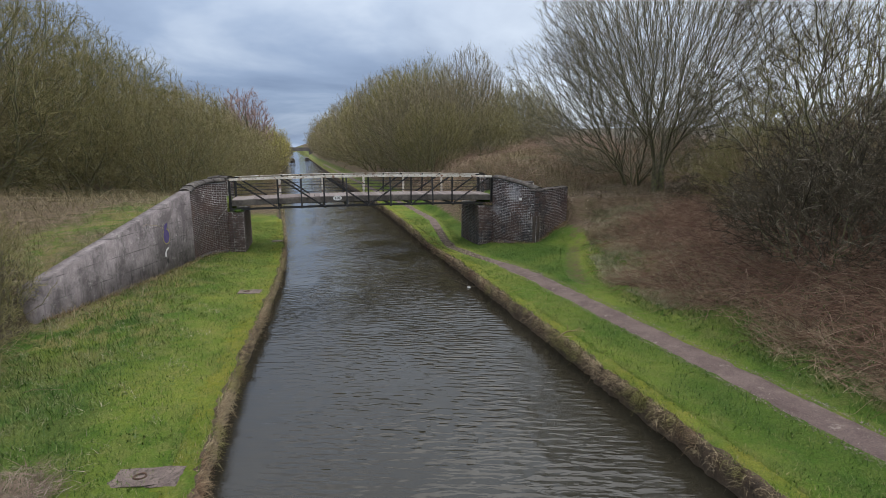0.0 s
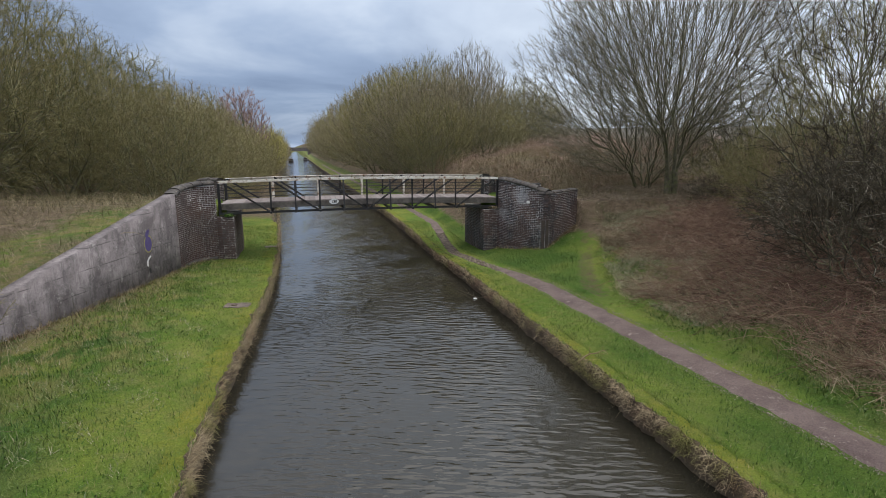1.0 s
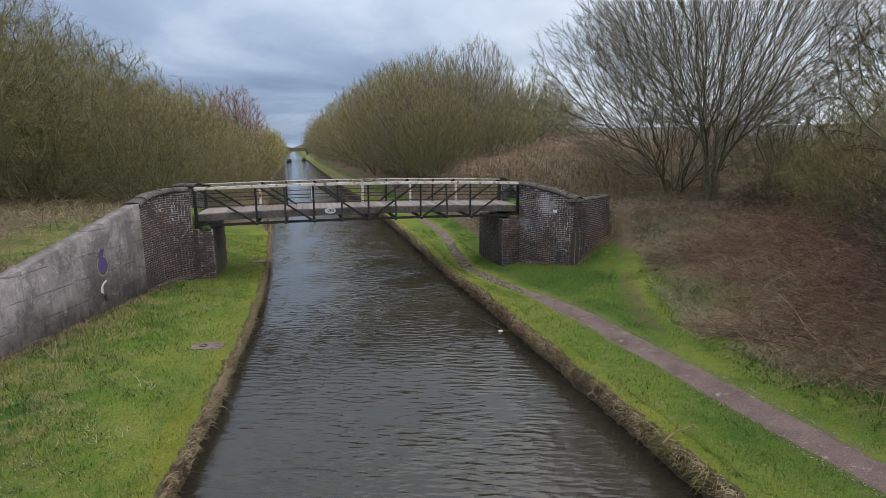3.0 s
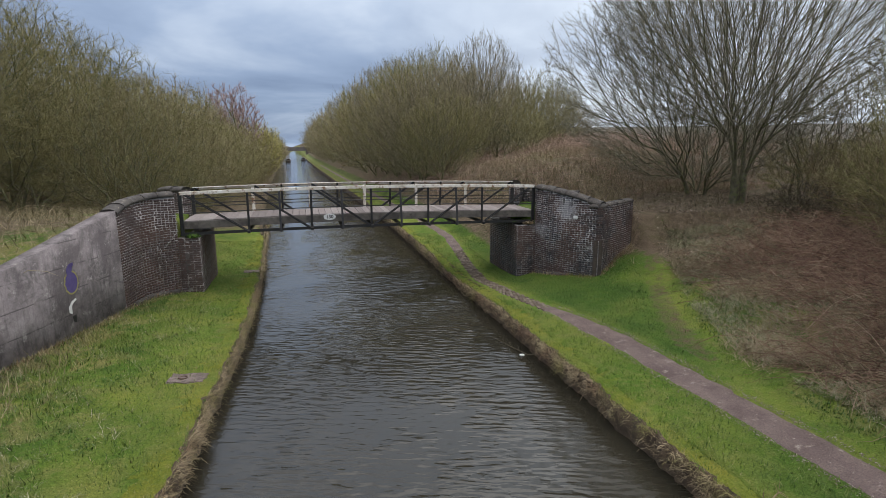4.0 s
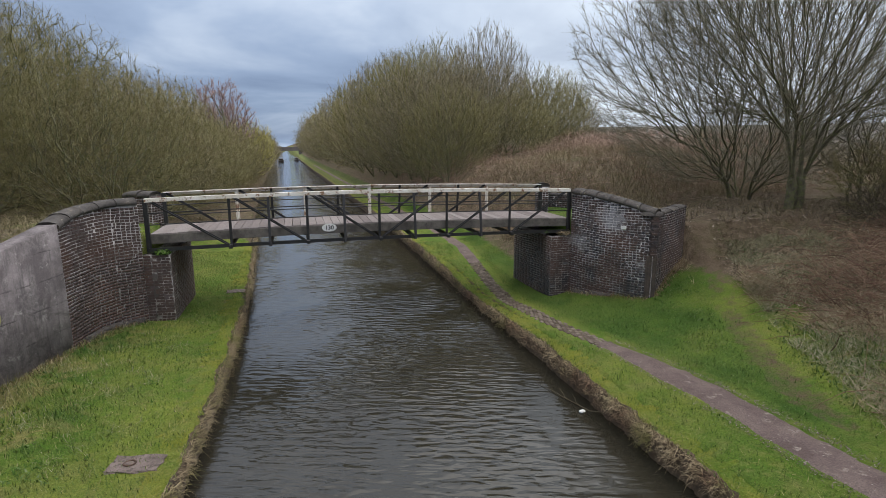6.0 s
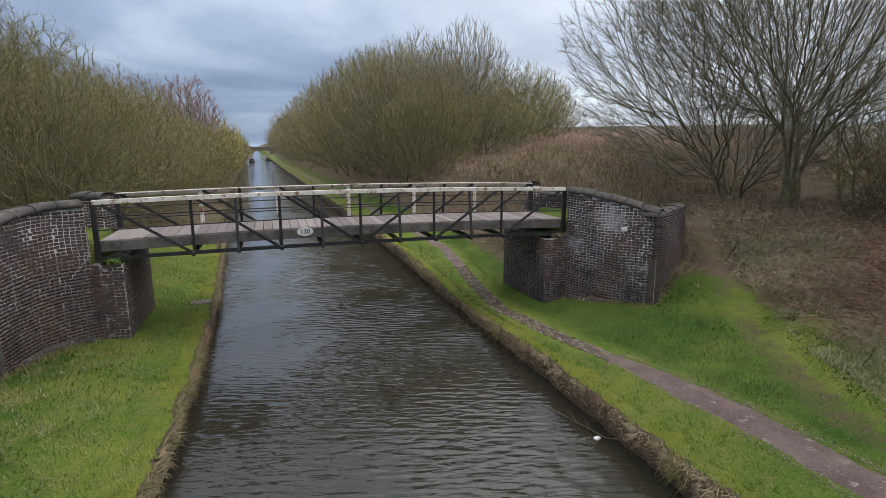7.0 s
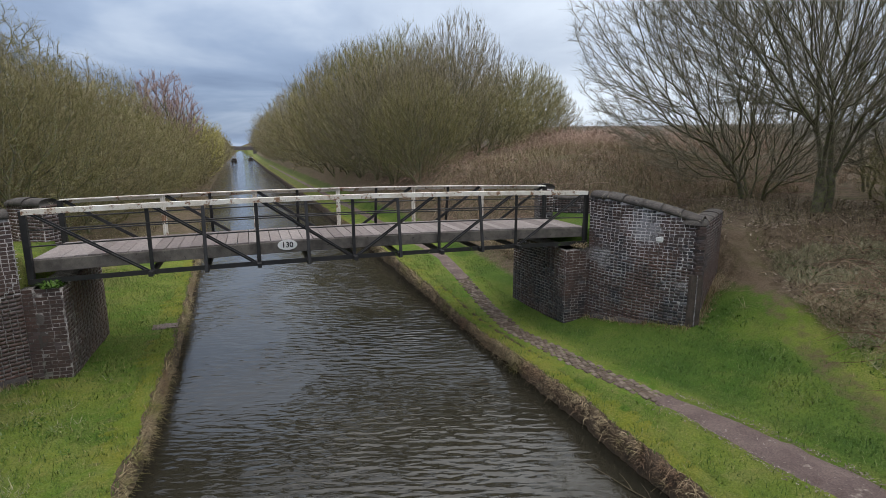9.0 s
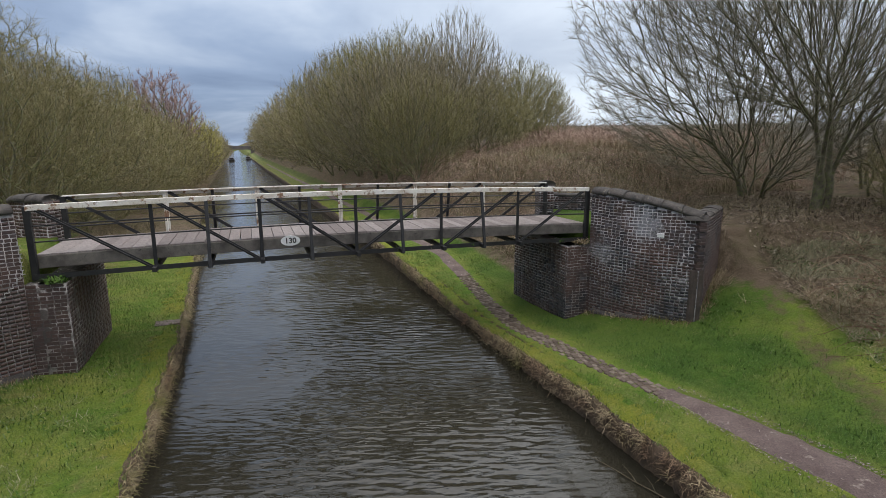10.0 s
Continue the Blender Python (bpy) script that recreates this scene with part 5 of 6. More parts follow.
    thorn = bare_tree("thorn_tree", 90, H=6.6, W=4.0, n=800, base=1.0, mid=0.5, skin=2.0, stems=4, foot=0.9, bf=0.45, kinks=0.12, twigs=5, l3=(0.2, 0.6), up=0.15, wild=0.5, rtwig=0.0062, power=2.2, mat=M_TWIG_BIG, bark=M_BARK_BIG, label="twisted mossy thorn tree behind the large tree", category="tree", group="thorn trees")
    plant(thorn, [(24.2, 27.0, 0, 1, 1), (27.5, 29.5, 120, 1.1, 1.0), (26.6, 34.5, 200, 1.0, 0.7)])
    willow = bare_tree("willow_bush", 98, H=4.6, W=3.0, n=900, base=0.1, mid=0.3, skin=2.1, stems=7, foot=0.6, bf=0.35, kinks=0.1, twigs=6, l3=(0.2, 0.6), up=0.1, wild=0.5, droop=0.25, rtwig=0.0055, power=3.0, bark=M_BARK_BIG, label="olive-green leafless willow bush on top of the bank", category="bush", group="willow bushes")
    plant(willow, [(19.2, 18.8, 0, 1, 1), (21.4, 24.4, 90, 0.8, 0.7), (17.8, 16.9, 30, 1.0, 1.05), (-7.75, 14.2, 40, 0.55, 0.68), (-9.6, 16.6, 140, 0.7, 0.6), (-6.8, 12.0, 240, 0.42, 0.55)])
    shrub = bare_tree("scrub_bush", 93, H=3.8, W=3.0, n=700, base=0.05, mid=0.3, skin=2.1, stems=8, foot=0.9, bf=0.35, kinks=0.14, twigs=5, l3=(0.22, 0.6), up=0.1, wild=0.55, droop=0.2, rtwig=0.006, power=3.0, bark=M_BARK_BIG, mat=M_TWIG_BROWN, label="tangled leafless bush on the brown bank", category="bush", group="bushes on the bank")
    plant(shrub, [(20.8, 20.5, 0, 1, 0.8), (19.5, 16.8, 60, 1.1, 1), (17.6, 14.8, 120, 1, 0.9), (21.5, 13.0, 200, 1.2, 0.9), (22.6, 23.0, 250, 0.9, 0.9), (24.8, 24.4, 10, 1.2, 0.8), (31, 31, 70, 1.5, 0.8), (27, 37.0, 30, 1.3, 0.6), (28, 26, 90, 1.5, 0.9), (25.5, 17, 140, 1.5, 1.5), (31, 21, 40, 1.7, 1.7), (-9.8, 13.4, 30, 0.6, 0.5), (-9.6, 10.4, 100, 0.6, 0.45), (-10.6, 19.0, 210, 0.6, 0.4)] + [(float(bank_line(y, True)) - 1.1 - 0.5 * (i % 2), y, 70 * i, 0.42 + 0.012 * i, 0.34 + 0.02 * i) for i, y in enumerate((58, 66, 75, 84, 95, 108, 124, 142, 165))] + [(30.0 + 3.4 * i + 1.2 * (i % 3), 62.0 + 2.6 * (i % 4), 55 * i, 1.15, 0.78 + 0.1 * (i % 3)) for i in range(12)])
    dark = bare_tree("hawthorn_bush", 95, H=3.0, W=3.0, n=1500, base=0.0, mid=0.35, skin=1.9, stems=8, foot=0.8, bf=0.35, kinks=0.16, twigs=5, l3=(0.18, 0.5), up=0.05, wild=0.6, droop=0.15, rtwig=0.0058, power=3.2, bark=M_BARK_BIG, mat=M_TWIG_DARK, label="dense dark leafless hawthorn bush on the rough bank", category="bush", group="dark bushes")
    plant(dark, [(13.3, 10.9, 0, 1.0, 1.0), (19.3, 23.2, 60, 0.45, 0.42), (15.6, 9.2, 130, 1.2, 1.3), (16.4, 12.6, 200, 1.1, 1.2), (14.6, 13.3, 280, 0.75, 0.75), (-7.75, 14.7, 20, 0.36, 0.62), (-7.3, 13.2, 150, 0.33, 0.45)])
    haw = bare_tree("hawthorn_tree", 96, H=9.0, W=3.9, n=1500, base=1.4, mid=0.5, skin=2.2, stems=2, foot=0.25, trunk=0.8, shift=(0.8, 0.0), bf=0.40, turn=0.25, kinks=0.12, twigs=7, l3=(0.2, 0.55), up=0.05, wild=0.6, rtwig=0.0052, power=2.6, bark=M_BARK_BIG, mat=M_TWIG_DARK, label="dark twiggy hawthorn tree on the steep bank", category="tree")
    plant(haw, [(15.0, 13.0, 0, 1, 1)])
    heath = bare_tree("reddish_bush", 97, H=3.4, W=3.2, n=500, base=0.0, mid=0.35, skin=2.0, stems=8, foot=1.0, bf=0.4, twigs=6, l3=(0.4, 0.9), up=0.5, wild=0.35, rtwig=0.012, mat=M_TWIG_PINK, bark=M_TWIG_PINK, label="reddish-brown leafless bush on the plateau", category="bush", group="reddish bushes")
    hr = random.Random(5)
    plant(heath, [(hr.uniform(21, 30) + 3.4 * (i % 4), 46 + 2.6 * (i // 4) * 1.6 + hr.uniform(-1, 1), hr.uniform(0, 360), hr.uniform(0.8, 1.2), hr.uniform(0.4, 0.65)) for i in range(16)])
    red = bare_tree("birch_tree", 94, H=11.0, W=3.2, n=700, base=3.0, mid=0.5, skin=2.2, stems=1, trunk=1.5, bf=0.5, step=0.7, twigs=9, l3=(0.4, 1.0), up=0.4, wild=0.35, rtwig=0.014, power=2.5, mat=M_TWIG_RED, label="reddish bare birch above the scrub", category="tree")
    plant(red, [(-8.0, 84, 0, 1.15, 1.16)])
    yellow = bare_tree("yellow_willow", 99, H=8.6, W=3.4, n=800, base=1.0, mid=0.45, skin=2.4, stems=4, bf=0.5, step=0.7, twigs=7, l3=(0.4, 1.0), up=0.3, wild=0.4, rtwig=0.013, power=2.6, mat=M_TWIG_YELLOW, label="yellow-twigged willow at the water's edge", category="tree")
    plant(yellow, [(-5.2, 86.5, 0, 1, 1)])


build_woods()


# ---- grass, brambles ----
def strands(rng, x, y, z, length, width, lean, droop, k=3, heading=None):
    """Flat tapered blades: k points each, bending over."""
    n = len(x)
    az = rng.uniform(0, 2 * np.pi, n) if heading is None else heading
    h = np.stack([np.cos(az), np.sin(az), np.zeros(n)], 1)
    s = np.stack([-np.sin(az), np.cos(az), np.zeros(n)], 1)
    p = np.stack([x, y, z], 1)
    rows = []
    ang = lean
    for j in range(k):
        w = width * (1 - j / (k - 1)) if k > 1 else width
        rows.append((p - s * w[:, None] / 2, p + s * w[:, None] / 2) if j < k - 1 else (p,))
        step = (length / (k - 1))[:, None]
        p = p + (h * np.sin(ang)[:, None] + np.array([0, 0, 1.0]) * np.cos(ang)[:, None]) * step
        ang = ang + droop
    V = np.stack([a for r in rows for a in r], 1)
    m = 2 * (k - 1) + 1
    base = (np.arange(n) * m)[:, None]
    q = np.concatenate([base + np.array([[2 * j, 2 * j + 1, 2 * j + 3, 2 * j + 2]]) for j in range(k - 2)]) if k > 2 else np.zeros((0, 4), int)
    t = base + np.array([[2 * (k - 2), 2 * (k - 2) + 1, m - 1]])
    return V.reshape(-1, 3), q, t


def stuff(name, geo, mat, label, category, rough=None, lush=None):
    me = mesh_np(name, *geo)
    if rough is not None:
        me.attributes.new("rough", "FLOAT", "POINT").data.foreach_set("value", np.repeat(rough, len(geo[0]) // len(rough)).astype(np.float32))
    if lush is not None:
        me.attributes.new("lush", "FLOAT", "POINT").data.foreach_set("value", np.repeat(lush, len(geo[0]) // len(lush)).astype(np.float32))
    ob = part(name, me, mat)
    tagged(ob, label, category, kind="stuff")


def build_grass():
    rng = np.random.default_rng(77)
    # mown lawns on both banks
    n = 220000
    y = -5 + 41 * rng.random(n) ** 1.1
    left = rng.random(n) < 0.45
    x = np.where(left, bank_line(y, True) - 4.6 * rng.random(n), bank_line(y, False) + 5.6 * rng.random(n))
    keep = (np.abs(x - path_x(y)) > 0.36 + 0.14 * rng.random(n)) & (rng.random(n) < 0.25 + ss(0.1, 0.5, dirt_line(x, y))) & ~(left & (x < left_wall_x(y) + 0.02)) & ~((x > 8.3) & (y > 23.2) & (y < 31) & (x - 8.3 > (25.6 - y) * 0.95))
    keep &= rng.random(n) > scrub_mask(x, y) * 0.85
    x, y = x[keep], y[keep]
    m = len(x)
    lumps = 0.7 + 0.5 * np.clip(wobble(x, y, 1.7, 2.0) + wobble(x, y, 4.1, 1.0), -1, 1)
    wild = wildness(x, y)
    tall = rng.uniform(0.035, 0.085, m) * (0.6 + lumps) * (1 + 0.9 * wild)
    stuff("lawn_grass", strands(rng, x, y, turf(x, y) - 0.01, tall, rng.uniform(0.010, 0.020, m), rng.uniform(0.3, 1.25, m), rng.uniform(0.1, 0.5, m), 2), M_BLADE, "short green grass on the canal banks", "grass", wild, lushness(x, y))
    # longer tussocks on the wild half of the lawn
    n = 26000
    y = -4 + 28 * rng.random(n)
    x = np.where(rng.random(n) < 0.7, left_wall_x(y) + 0.05 + 3.2 * rng.random(n) ** 1.3, 9.4 + 1.6 * rng.random(n))
    keep = (wobble(x, y, 1.5, 3.0) + 0.8 * wobble(x, y, 3.9, 5.0) > 0.12) & (dirt_line(x, y) > 0.4) & (x < np.where(x < 2.3, bank_line(y, True) - 1.3, 99)) & ~((x > 8.3) & (y > 23.0))
    x, y = x[keep], y[keep]
    m = len(x)
    stuff("tussock_grass", strands(rng, x, y, turf(x, y) - 0.01, rng.uniform(0.10, 0.26, m), rng.uniform(0.008, 0.016, m), rng.uniform(0.5, 1.4, m), rng.uniform(0.2, 0.6, m), 3), M_BLADE, "longer green and yellowed tussocks on the lawn", "grass", np.ones(m), 0.7 * lushness(x, y))
    # pale dry tufts and dark weeds scattered over the rough half of the lawn
    for name, n, cut, mat, size, wide, label, cat in (("dry_tufts", 26000, 0.55, M_PALEGRASS, (0.06, 0.22), (0.006, 0.012), "pale dry tufts scattered over the lawn", "grass"), ("lawn_weeds", 16000, 0.62, M_LEAF, (0.05, 0.12), (0.018, 0.040), "dark green leafy weeds scattered over the lawn", "weeds")):
        y = 2 + 24 * rng.random(n)
        x = bank_line(y, True) - 0.9 - 4.4 * rng.random(n)
        keep = (x > left_wall_x(y) + 0.05) & (wobble(x, y, 2.3, cut * 9) + 0.9 * wobble(x, y, 5.7, cut * 5) + 0.25 * ss(0.5, 3.0, bank_line(y, True) - x) > cut)
        x, y = x[keep], y[keep]
        m = len(x)
        stuff(name, strands(rng, x, y, turf(x, y), rng.uniform(*size, m), rng.uniform(*wide, m), rng.uniform(0.5, 1.5, m), rng.uniform(0.1, 0.5, m), 3), mat, label, cat)
    # shaggy dead grass hanging over the water's edge, in clumps
    n = 80000
    y = -5 + 53 * rng.random(n) ** 1.2
    left = rng.random(n) < 0.45
    clump = np.clip(0.55 + 0.6 * wobble(y, y * 0.7 + 5.0 * left, 4.3, 1.7) + 0.35 * wobble(y, y, 11.0, 0.3), 0.05, 1.1) * 0.8
    keep = rng.random(n) < clump
    y, left, clump = y[keep], left[keep], clump[keep]
    n = len(y)
    sg = np.where(left, 1.0, -1.0)
    e = np.where(left, bank_line(y, True), bank_line(y, False))
    x = e - sg * np.abs(rng.normal(0, 0.06, n)) + sg * 0.03
    hd = np.where(left, 0.0, np.pi) + rng.normal(0, 0.75, n)
    z = np.where(left, bank_top(y, True), bank_top(y, False)) - rng.random(n) ** 1.4 * 0.36
    stuff("edge_grass", strands(rng, x, y, z, rng.uniform(0.10, 0.30, n) * (0.6 + clump), rng.uniform(0.007, 0.015, n), rng.uniform(0.5, 1.7, n), rng.uniform(0.5, 1.2, n), 3, hd), M_FRINGE, "dead brown grass hanging over the water's edge", "grass")
    # low green weeds at the foot of the scrub and along the wall
    n = 22000
    y = -4 + 29 * rng.random(n)
    side = rng.random(n)
    x = np.where(side < 0.9, 9.5 + 4.2 * rng.random(n) ** 1.4 + 0.12 * np.maximum(0, y - 14), left_wall_x(y) + 0.1 + 1.6 * rng.random(n) ** 1.6)
    keep = (wobble(x, y, 1.1, 6.0) + 0.7 * wobble(x, y, 3.3, 2.0) > 0.05) & (dirt_line(x, y) > 0.45) & (np.abs(x - path_x(y)) > 0.6)
    x, y = x[keep], y[keep]
    m = len(x)
    stuff("ground_weeds", strands(rng, x, y, turf(x, y), rng.uniform(0.05, 0.13, m), rng.uniform(0.016, 0.036, m), rng.uniform(0.3, 1.2, m), rng.uniform(0.3, 0.9, m), 3), M_LEAF, "low green weeds at the foot of the bank", "weeds")
    n = 180000
    x, y = 9.3 + 5.0 * rng.random(n), -4 + 29 * rng.random(n)
    mk = scrub_mask(x, y)
    keep = (rng.random(n) < np.clip(mk * (1.0 - mk) * 3.6, 0, 1) * np.clip(0.6 + wobble(x, y, 1.6, 4.0), 0, 1)) & (dirt_line(x, y) > 0.5)
    x, y = x[keep], y[keep]
    m = len(x)
    stuff("straw_litter", strands(rng, x, y, land(x, y) + 0.01, rng.uniform(0.2, 0.75, m), rng.uniform(0.006, 0.013, m), rng.uniform(0.9, 1.55, m), rng.uniform(0.0, 0.15, m), 3), M_STRAW, "pale flattened straw at the foot of the brambles", "grass")
    # a pale flattened mat between the trodden track and the brambles
    n = 30000
    y = 12.5 + 12 * rng.random(n)
    x = np.interp(y, [12.5, 15.5, 18.9, 20.7, 25.75], [9.9, 9.9, 11.0, 12.0, 15.0]) + 3.4 * rng.random(n) ** 1.1
    keep = (wobble(x, y, 1.2, 7.0) + 0.6 * wobble(x, y, 3.1, 1.0) > -0.35)
    x, y = x[keep], y[keep]
    m = len(x)
    stuff("flattened_grass", strands(rng, x, y, land(x, y) + 0.005, rng.uniform(0.12, 0.42, m), rng.uniform(0.007, 0.014, m), rng.uniform(0.8, 1.5, m), rng.uniform(0.05, 0.3, m), 3), M_PALEGRASS, "pale grey-green flattened grass beside the trodden track", "grass")
    # dead stems heaped at the rough edge of the lawn
    n = 1500
    x, y = -4.15 + rng.normal(0, 0.28, n), 7.7 + rng.normal(0, 0.30, n)
    stuff("dead_stem_heap", strands(rng, x, y, turf(x, y) + 0.01 + 0.05 * rng.random(n), rng.uniform(0.12, 0.55, n), rng.uniform(0.006, 0.012, n), rng.uniform(1.2, 1.6, n), rng.uniform(0.0, 0.2, n), 3), M_LITTER, "heap of pale dead stems on the rough lawn", "grass")
    # straw blown along the edges of the path
    n = 7000
    y = -4 + 25 * rng.random(n)
    e = rng.choice([-1.0, 1.0], n)
    x = path_x(y) + e * np.where(rng.random(n) < 0.72, (0.47 + rng.normal(0, 0.06, n)) * (1 - 0.3 * ss(18.0, 20.5, y)), rng.uniform(0.0, 0.5, n))
    stuff("path_litter", strands(rng, x, y, land(x, y) + np.interp(np.abs(x - path_x(y)), [0.17, 0.57], [0.034, 0.012]), rng.uniform(0.02, 0.06, n), rng.uniform(0.010, 0.024, n), rng.uniform(1.2, 1.5, n), rng.uniform(0.0, 0.1, n), 2), M_CHIP, "pale chippings and dead leaves along the path's edges", "litter")
    # dead leaves under the trees
    n = 26000
    x, y = 11.5 + 12 * rng.random(n), 17.5 + 14 * rng.random(n)
    keep = (x > 13.2) | (y < 23)
    keep &= (rng.random(n) < 0.25 + 0.75 * ss(18.5, 21.5, y - 0.3 * (x - 13))) & (dirt_line(x, y) > 0.3) & (scrub_mask(x, y) > 0.4)
    x, y = x[keep], y[keep]
    m = len(x)
    stuff("leaf_litter", strands(rng, x, y, land(x, y) + 0.006, rng.uniform(0.06, 0.16, m), rng.uniform(0.03, 0.07, m), rng.uniform(1.0, 1.5, m), rng.uniform(0.0, 0.3, m), 3), M_LITTER, "brown dead leaves on the ground under the trees", "leaves")
    # tall dead grass on the bank beyond the bridge
    n = 26000
    y = 31.3 + 13 * rng.random(n) ** 1.2
    x = 9.9 + 15 * rng.random(n)
    keep = ~((x < 13.3) & (y < 31.5)) & (wobble(x, y, 0.7, 2.0) + wobble(x, y, 2.2, 4.0) > -0.5)
    x, y = x[keep], y[keep]
    m = len(x)
    stuff("tall_dead_grass", strands(rng, x, y, land(x, y) - 0.02, rng.uniform(0.4, 1.1, m), rng.uniform(0.010, 0.020, m), rng.uniform(0.4, 1.4, m), rng.uniform(0.2, 0.7, m), 3), M_OLIVESTRAW, "tall olive-brown dead grass on the bank beyond the bridge", "grass")
    # long dead grass on rough ground
    n = 120000
    x = np.where(rng.random(n) < 0.62, -4.3 - 12 * rng.random(n) ** 1.2, 9.8 + 12 * rng.random(n))
    y = -4 + 52 * rng.random(n) ** 1.1
    keep = (rng.random(n) < np.where(x < 0, 1.1, 1.0) * scrub_mask(x, y)) & (dirt_line(x, y) > 0.4) & ~((x < 0) & (np.abs(x - left_wall_x(y) + 0.1) < 0.34) & (y > 15.3)) & ~((x > 8) & (x < 12.7) & (y > 22.8) & (y < 31.2))
    x, y = x[keep], y[keep]
    m = len(x)
    stuff("rough_grass", strands(rng, x, y, land(x, y) - 0.01, rng.uniform(0.25, 0.85, m), rng.uniform(0.007, 0.014, m), rng.uniform(0.5, 1.5, m), rng.uniform(0.0, 0.35, m), 3), M_TANGLE, "long flattened dead grass on the rough banks", "grass")


build_grass()


def build_wall_foot():
    """Moss and dry tufts along the foot of the brickwork."""
    rng = np.random.default_rng(31)
    X, Y = [], []
    for pts, n in ((RW, 500), (RR, 700), (LW, 450), ([(-7.0, 15.5), (-4.63, 23.7)], 1500)):
        P, u = resample(pts, 0.05)
        for q in rng.uniform(0.05, u[-1] - 0.05, n):
            x, y, d = at_length(P, u, q)
            o = 0.03 + abs(rng.normal(0, 0.10))
            X.append(x + d[1] * o)
            Y.append(y - d[0] * o)
    x, y = np.array(X), np.array(Y)
    m = len(x)
    stuff("wall_foot_grass", strands(rng, x, y, land(x, y) - 0.01, rng.uniform(0.06, 0.24, m), rng.uniform(0.010, 0.022, m), rng.uniform(0.1, 1.0, m), rng.uniform(0.2, 0.7, m), 3), M_FRINGE, "dry tufts and moss along the foot of the walls", "grass")


build_wall_foot()


def build_brambles():
    rng = np.random.default_rng(78)

    def canes(name, n, xr, yr, size, mat, label, up=(0.4, 1.3), fall=-0.42, thick=(0.005, 0.011)):
        x, y = rng.uniform(*xr, n), rng.uniform(*yr, n)
        keep = (dirt_line(x, y) > 0.7) & ~((x > 8) & (x < 13.2) & (y > 22) & (y < 31.5)) & (rng.random(n) < (scrub_mask(x, y) + 0.02) * (1 - 0.85 * ss(19.0, 21.5, y - 0.3 * (x - 13)) * (y < 31)))
        x, y = x[keep], y[keep]
        n = len(x)
        p = np.stack([x, y, land(x, y) - 0.05], 1)
        az = rng.uniform(0, 2 * np.pi, n)
        d = norm(np.stack([np.cos(az) * 0.7, np.sin(az) * 0.7, rng.uniform(*up, n)], 1))
        L = rng.uniform(*size, n)[:, None]
        pts, K = [p], (5 if fall < -0.3 else 3)
        for _ in range(K - 1):
            d = norm(d + np.array([0, 0, fall]) + 0.16 * rng.standard_normal(d.shape))
            pts.append(pts[-1] + d * L / (K - 1))
        P = np.stack(pts, 1)
        g = land(P[..., 0], P[..., 1]) + 0.02
        P[..., 2] = np.maximum(P[..., 2], g)
        R = rng.uniform(*thick, n)[:, None] * np.linspace(1, 0.5, K)[None]
        stuff(name, tubes(P, R, 3), mat, label, "brambles")
    canes("bramble_thicket", 11500, (10.3, 20), (-4, 24), (0.7, 2.2), M_BRAMBLE, "tangled brown leafless bramble canes on the bank")
    canes("bramble_mat", 24000, (9.9, 18), (-2, 22), (0.4, 1.3), M_BRAMBLE, "dense low mat of reddish-brown dead bramble stems", (0.2, 1.1), -0.30, (0.004, 0.009))
    canes("bramble_slope", 9000, (-21, -5.2), (-4, 37), (0.5, 1.7), M_TANGLE, "olive-brown brambles and dead grass behind the wall")
    canes("bramble_bank", 5000, (10, 26), (31, 56), (0.8, 2.2), M_TWIG_PINK, "reddish-brown bramble bank beyond the bridge")
    canes("dead_stalks", 5200, (10, 40), (31, 62), (0.7, 1.6), M_DEADSTALK, "pale reddish dead stalks on the far bank", (1.0, 3.0), -0.12)


build_brambles()


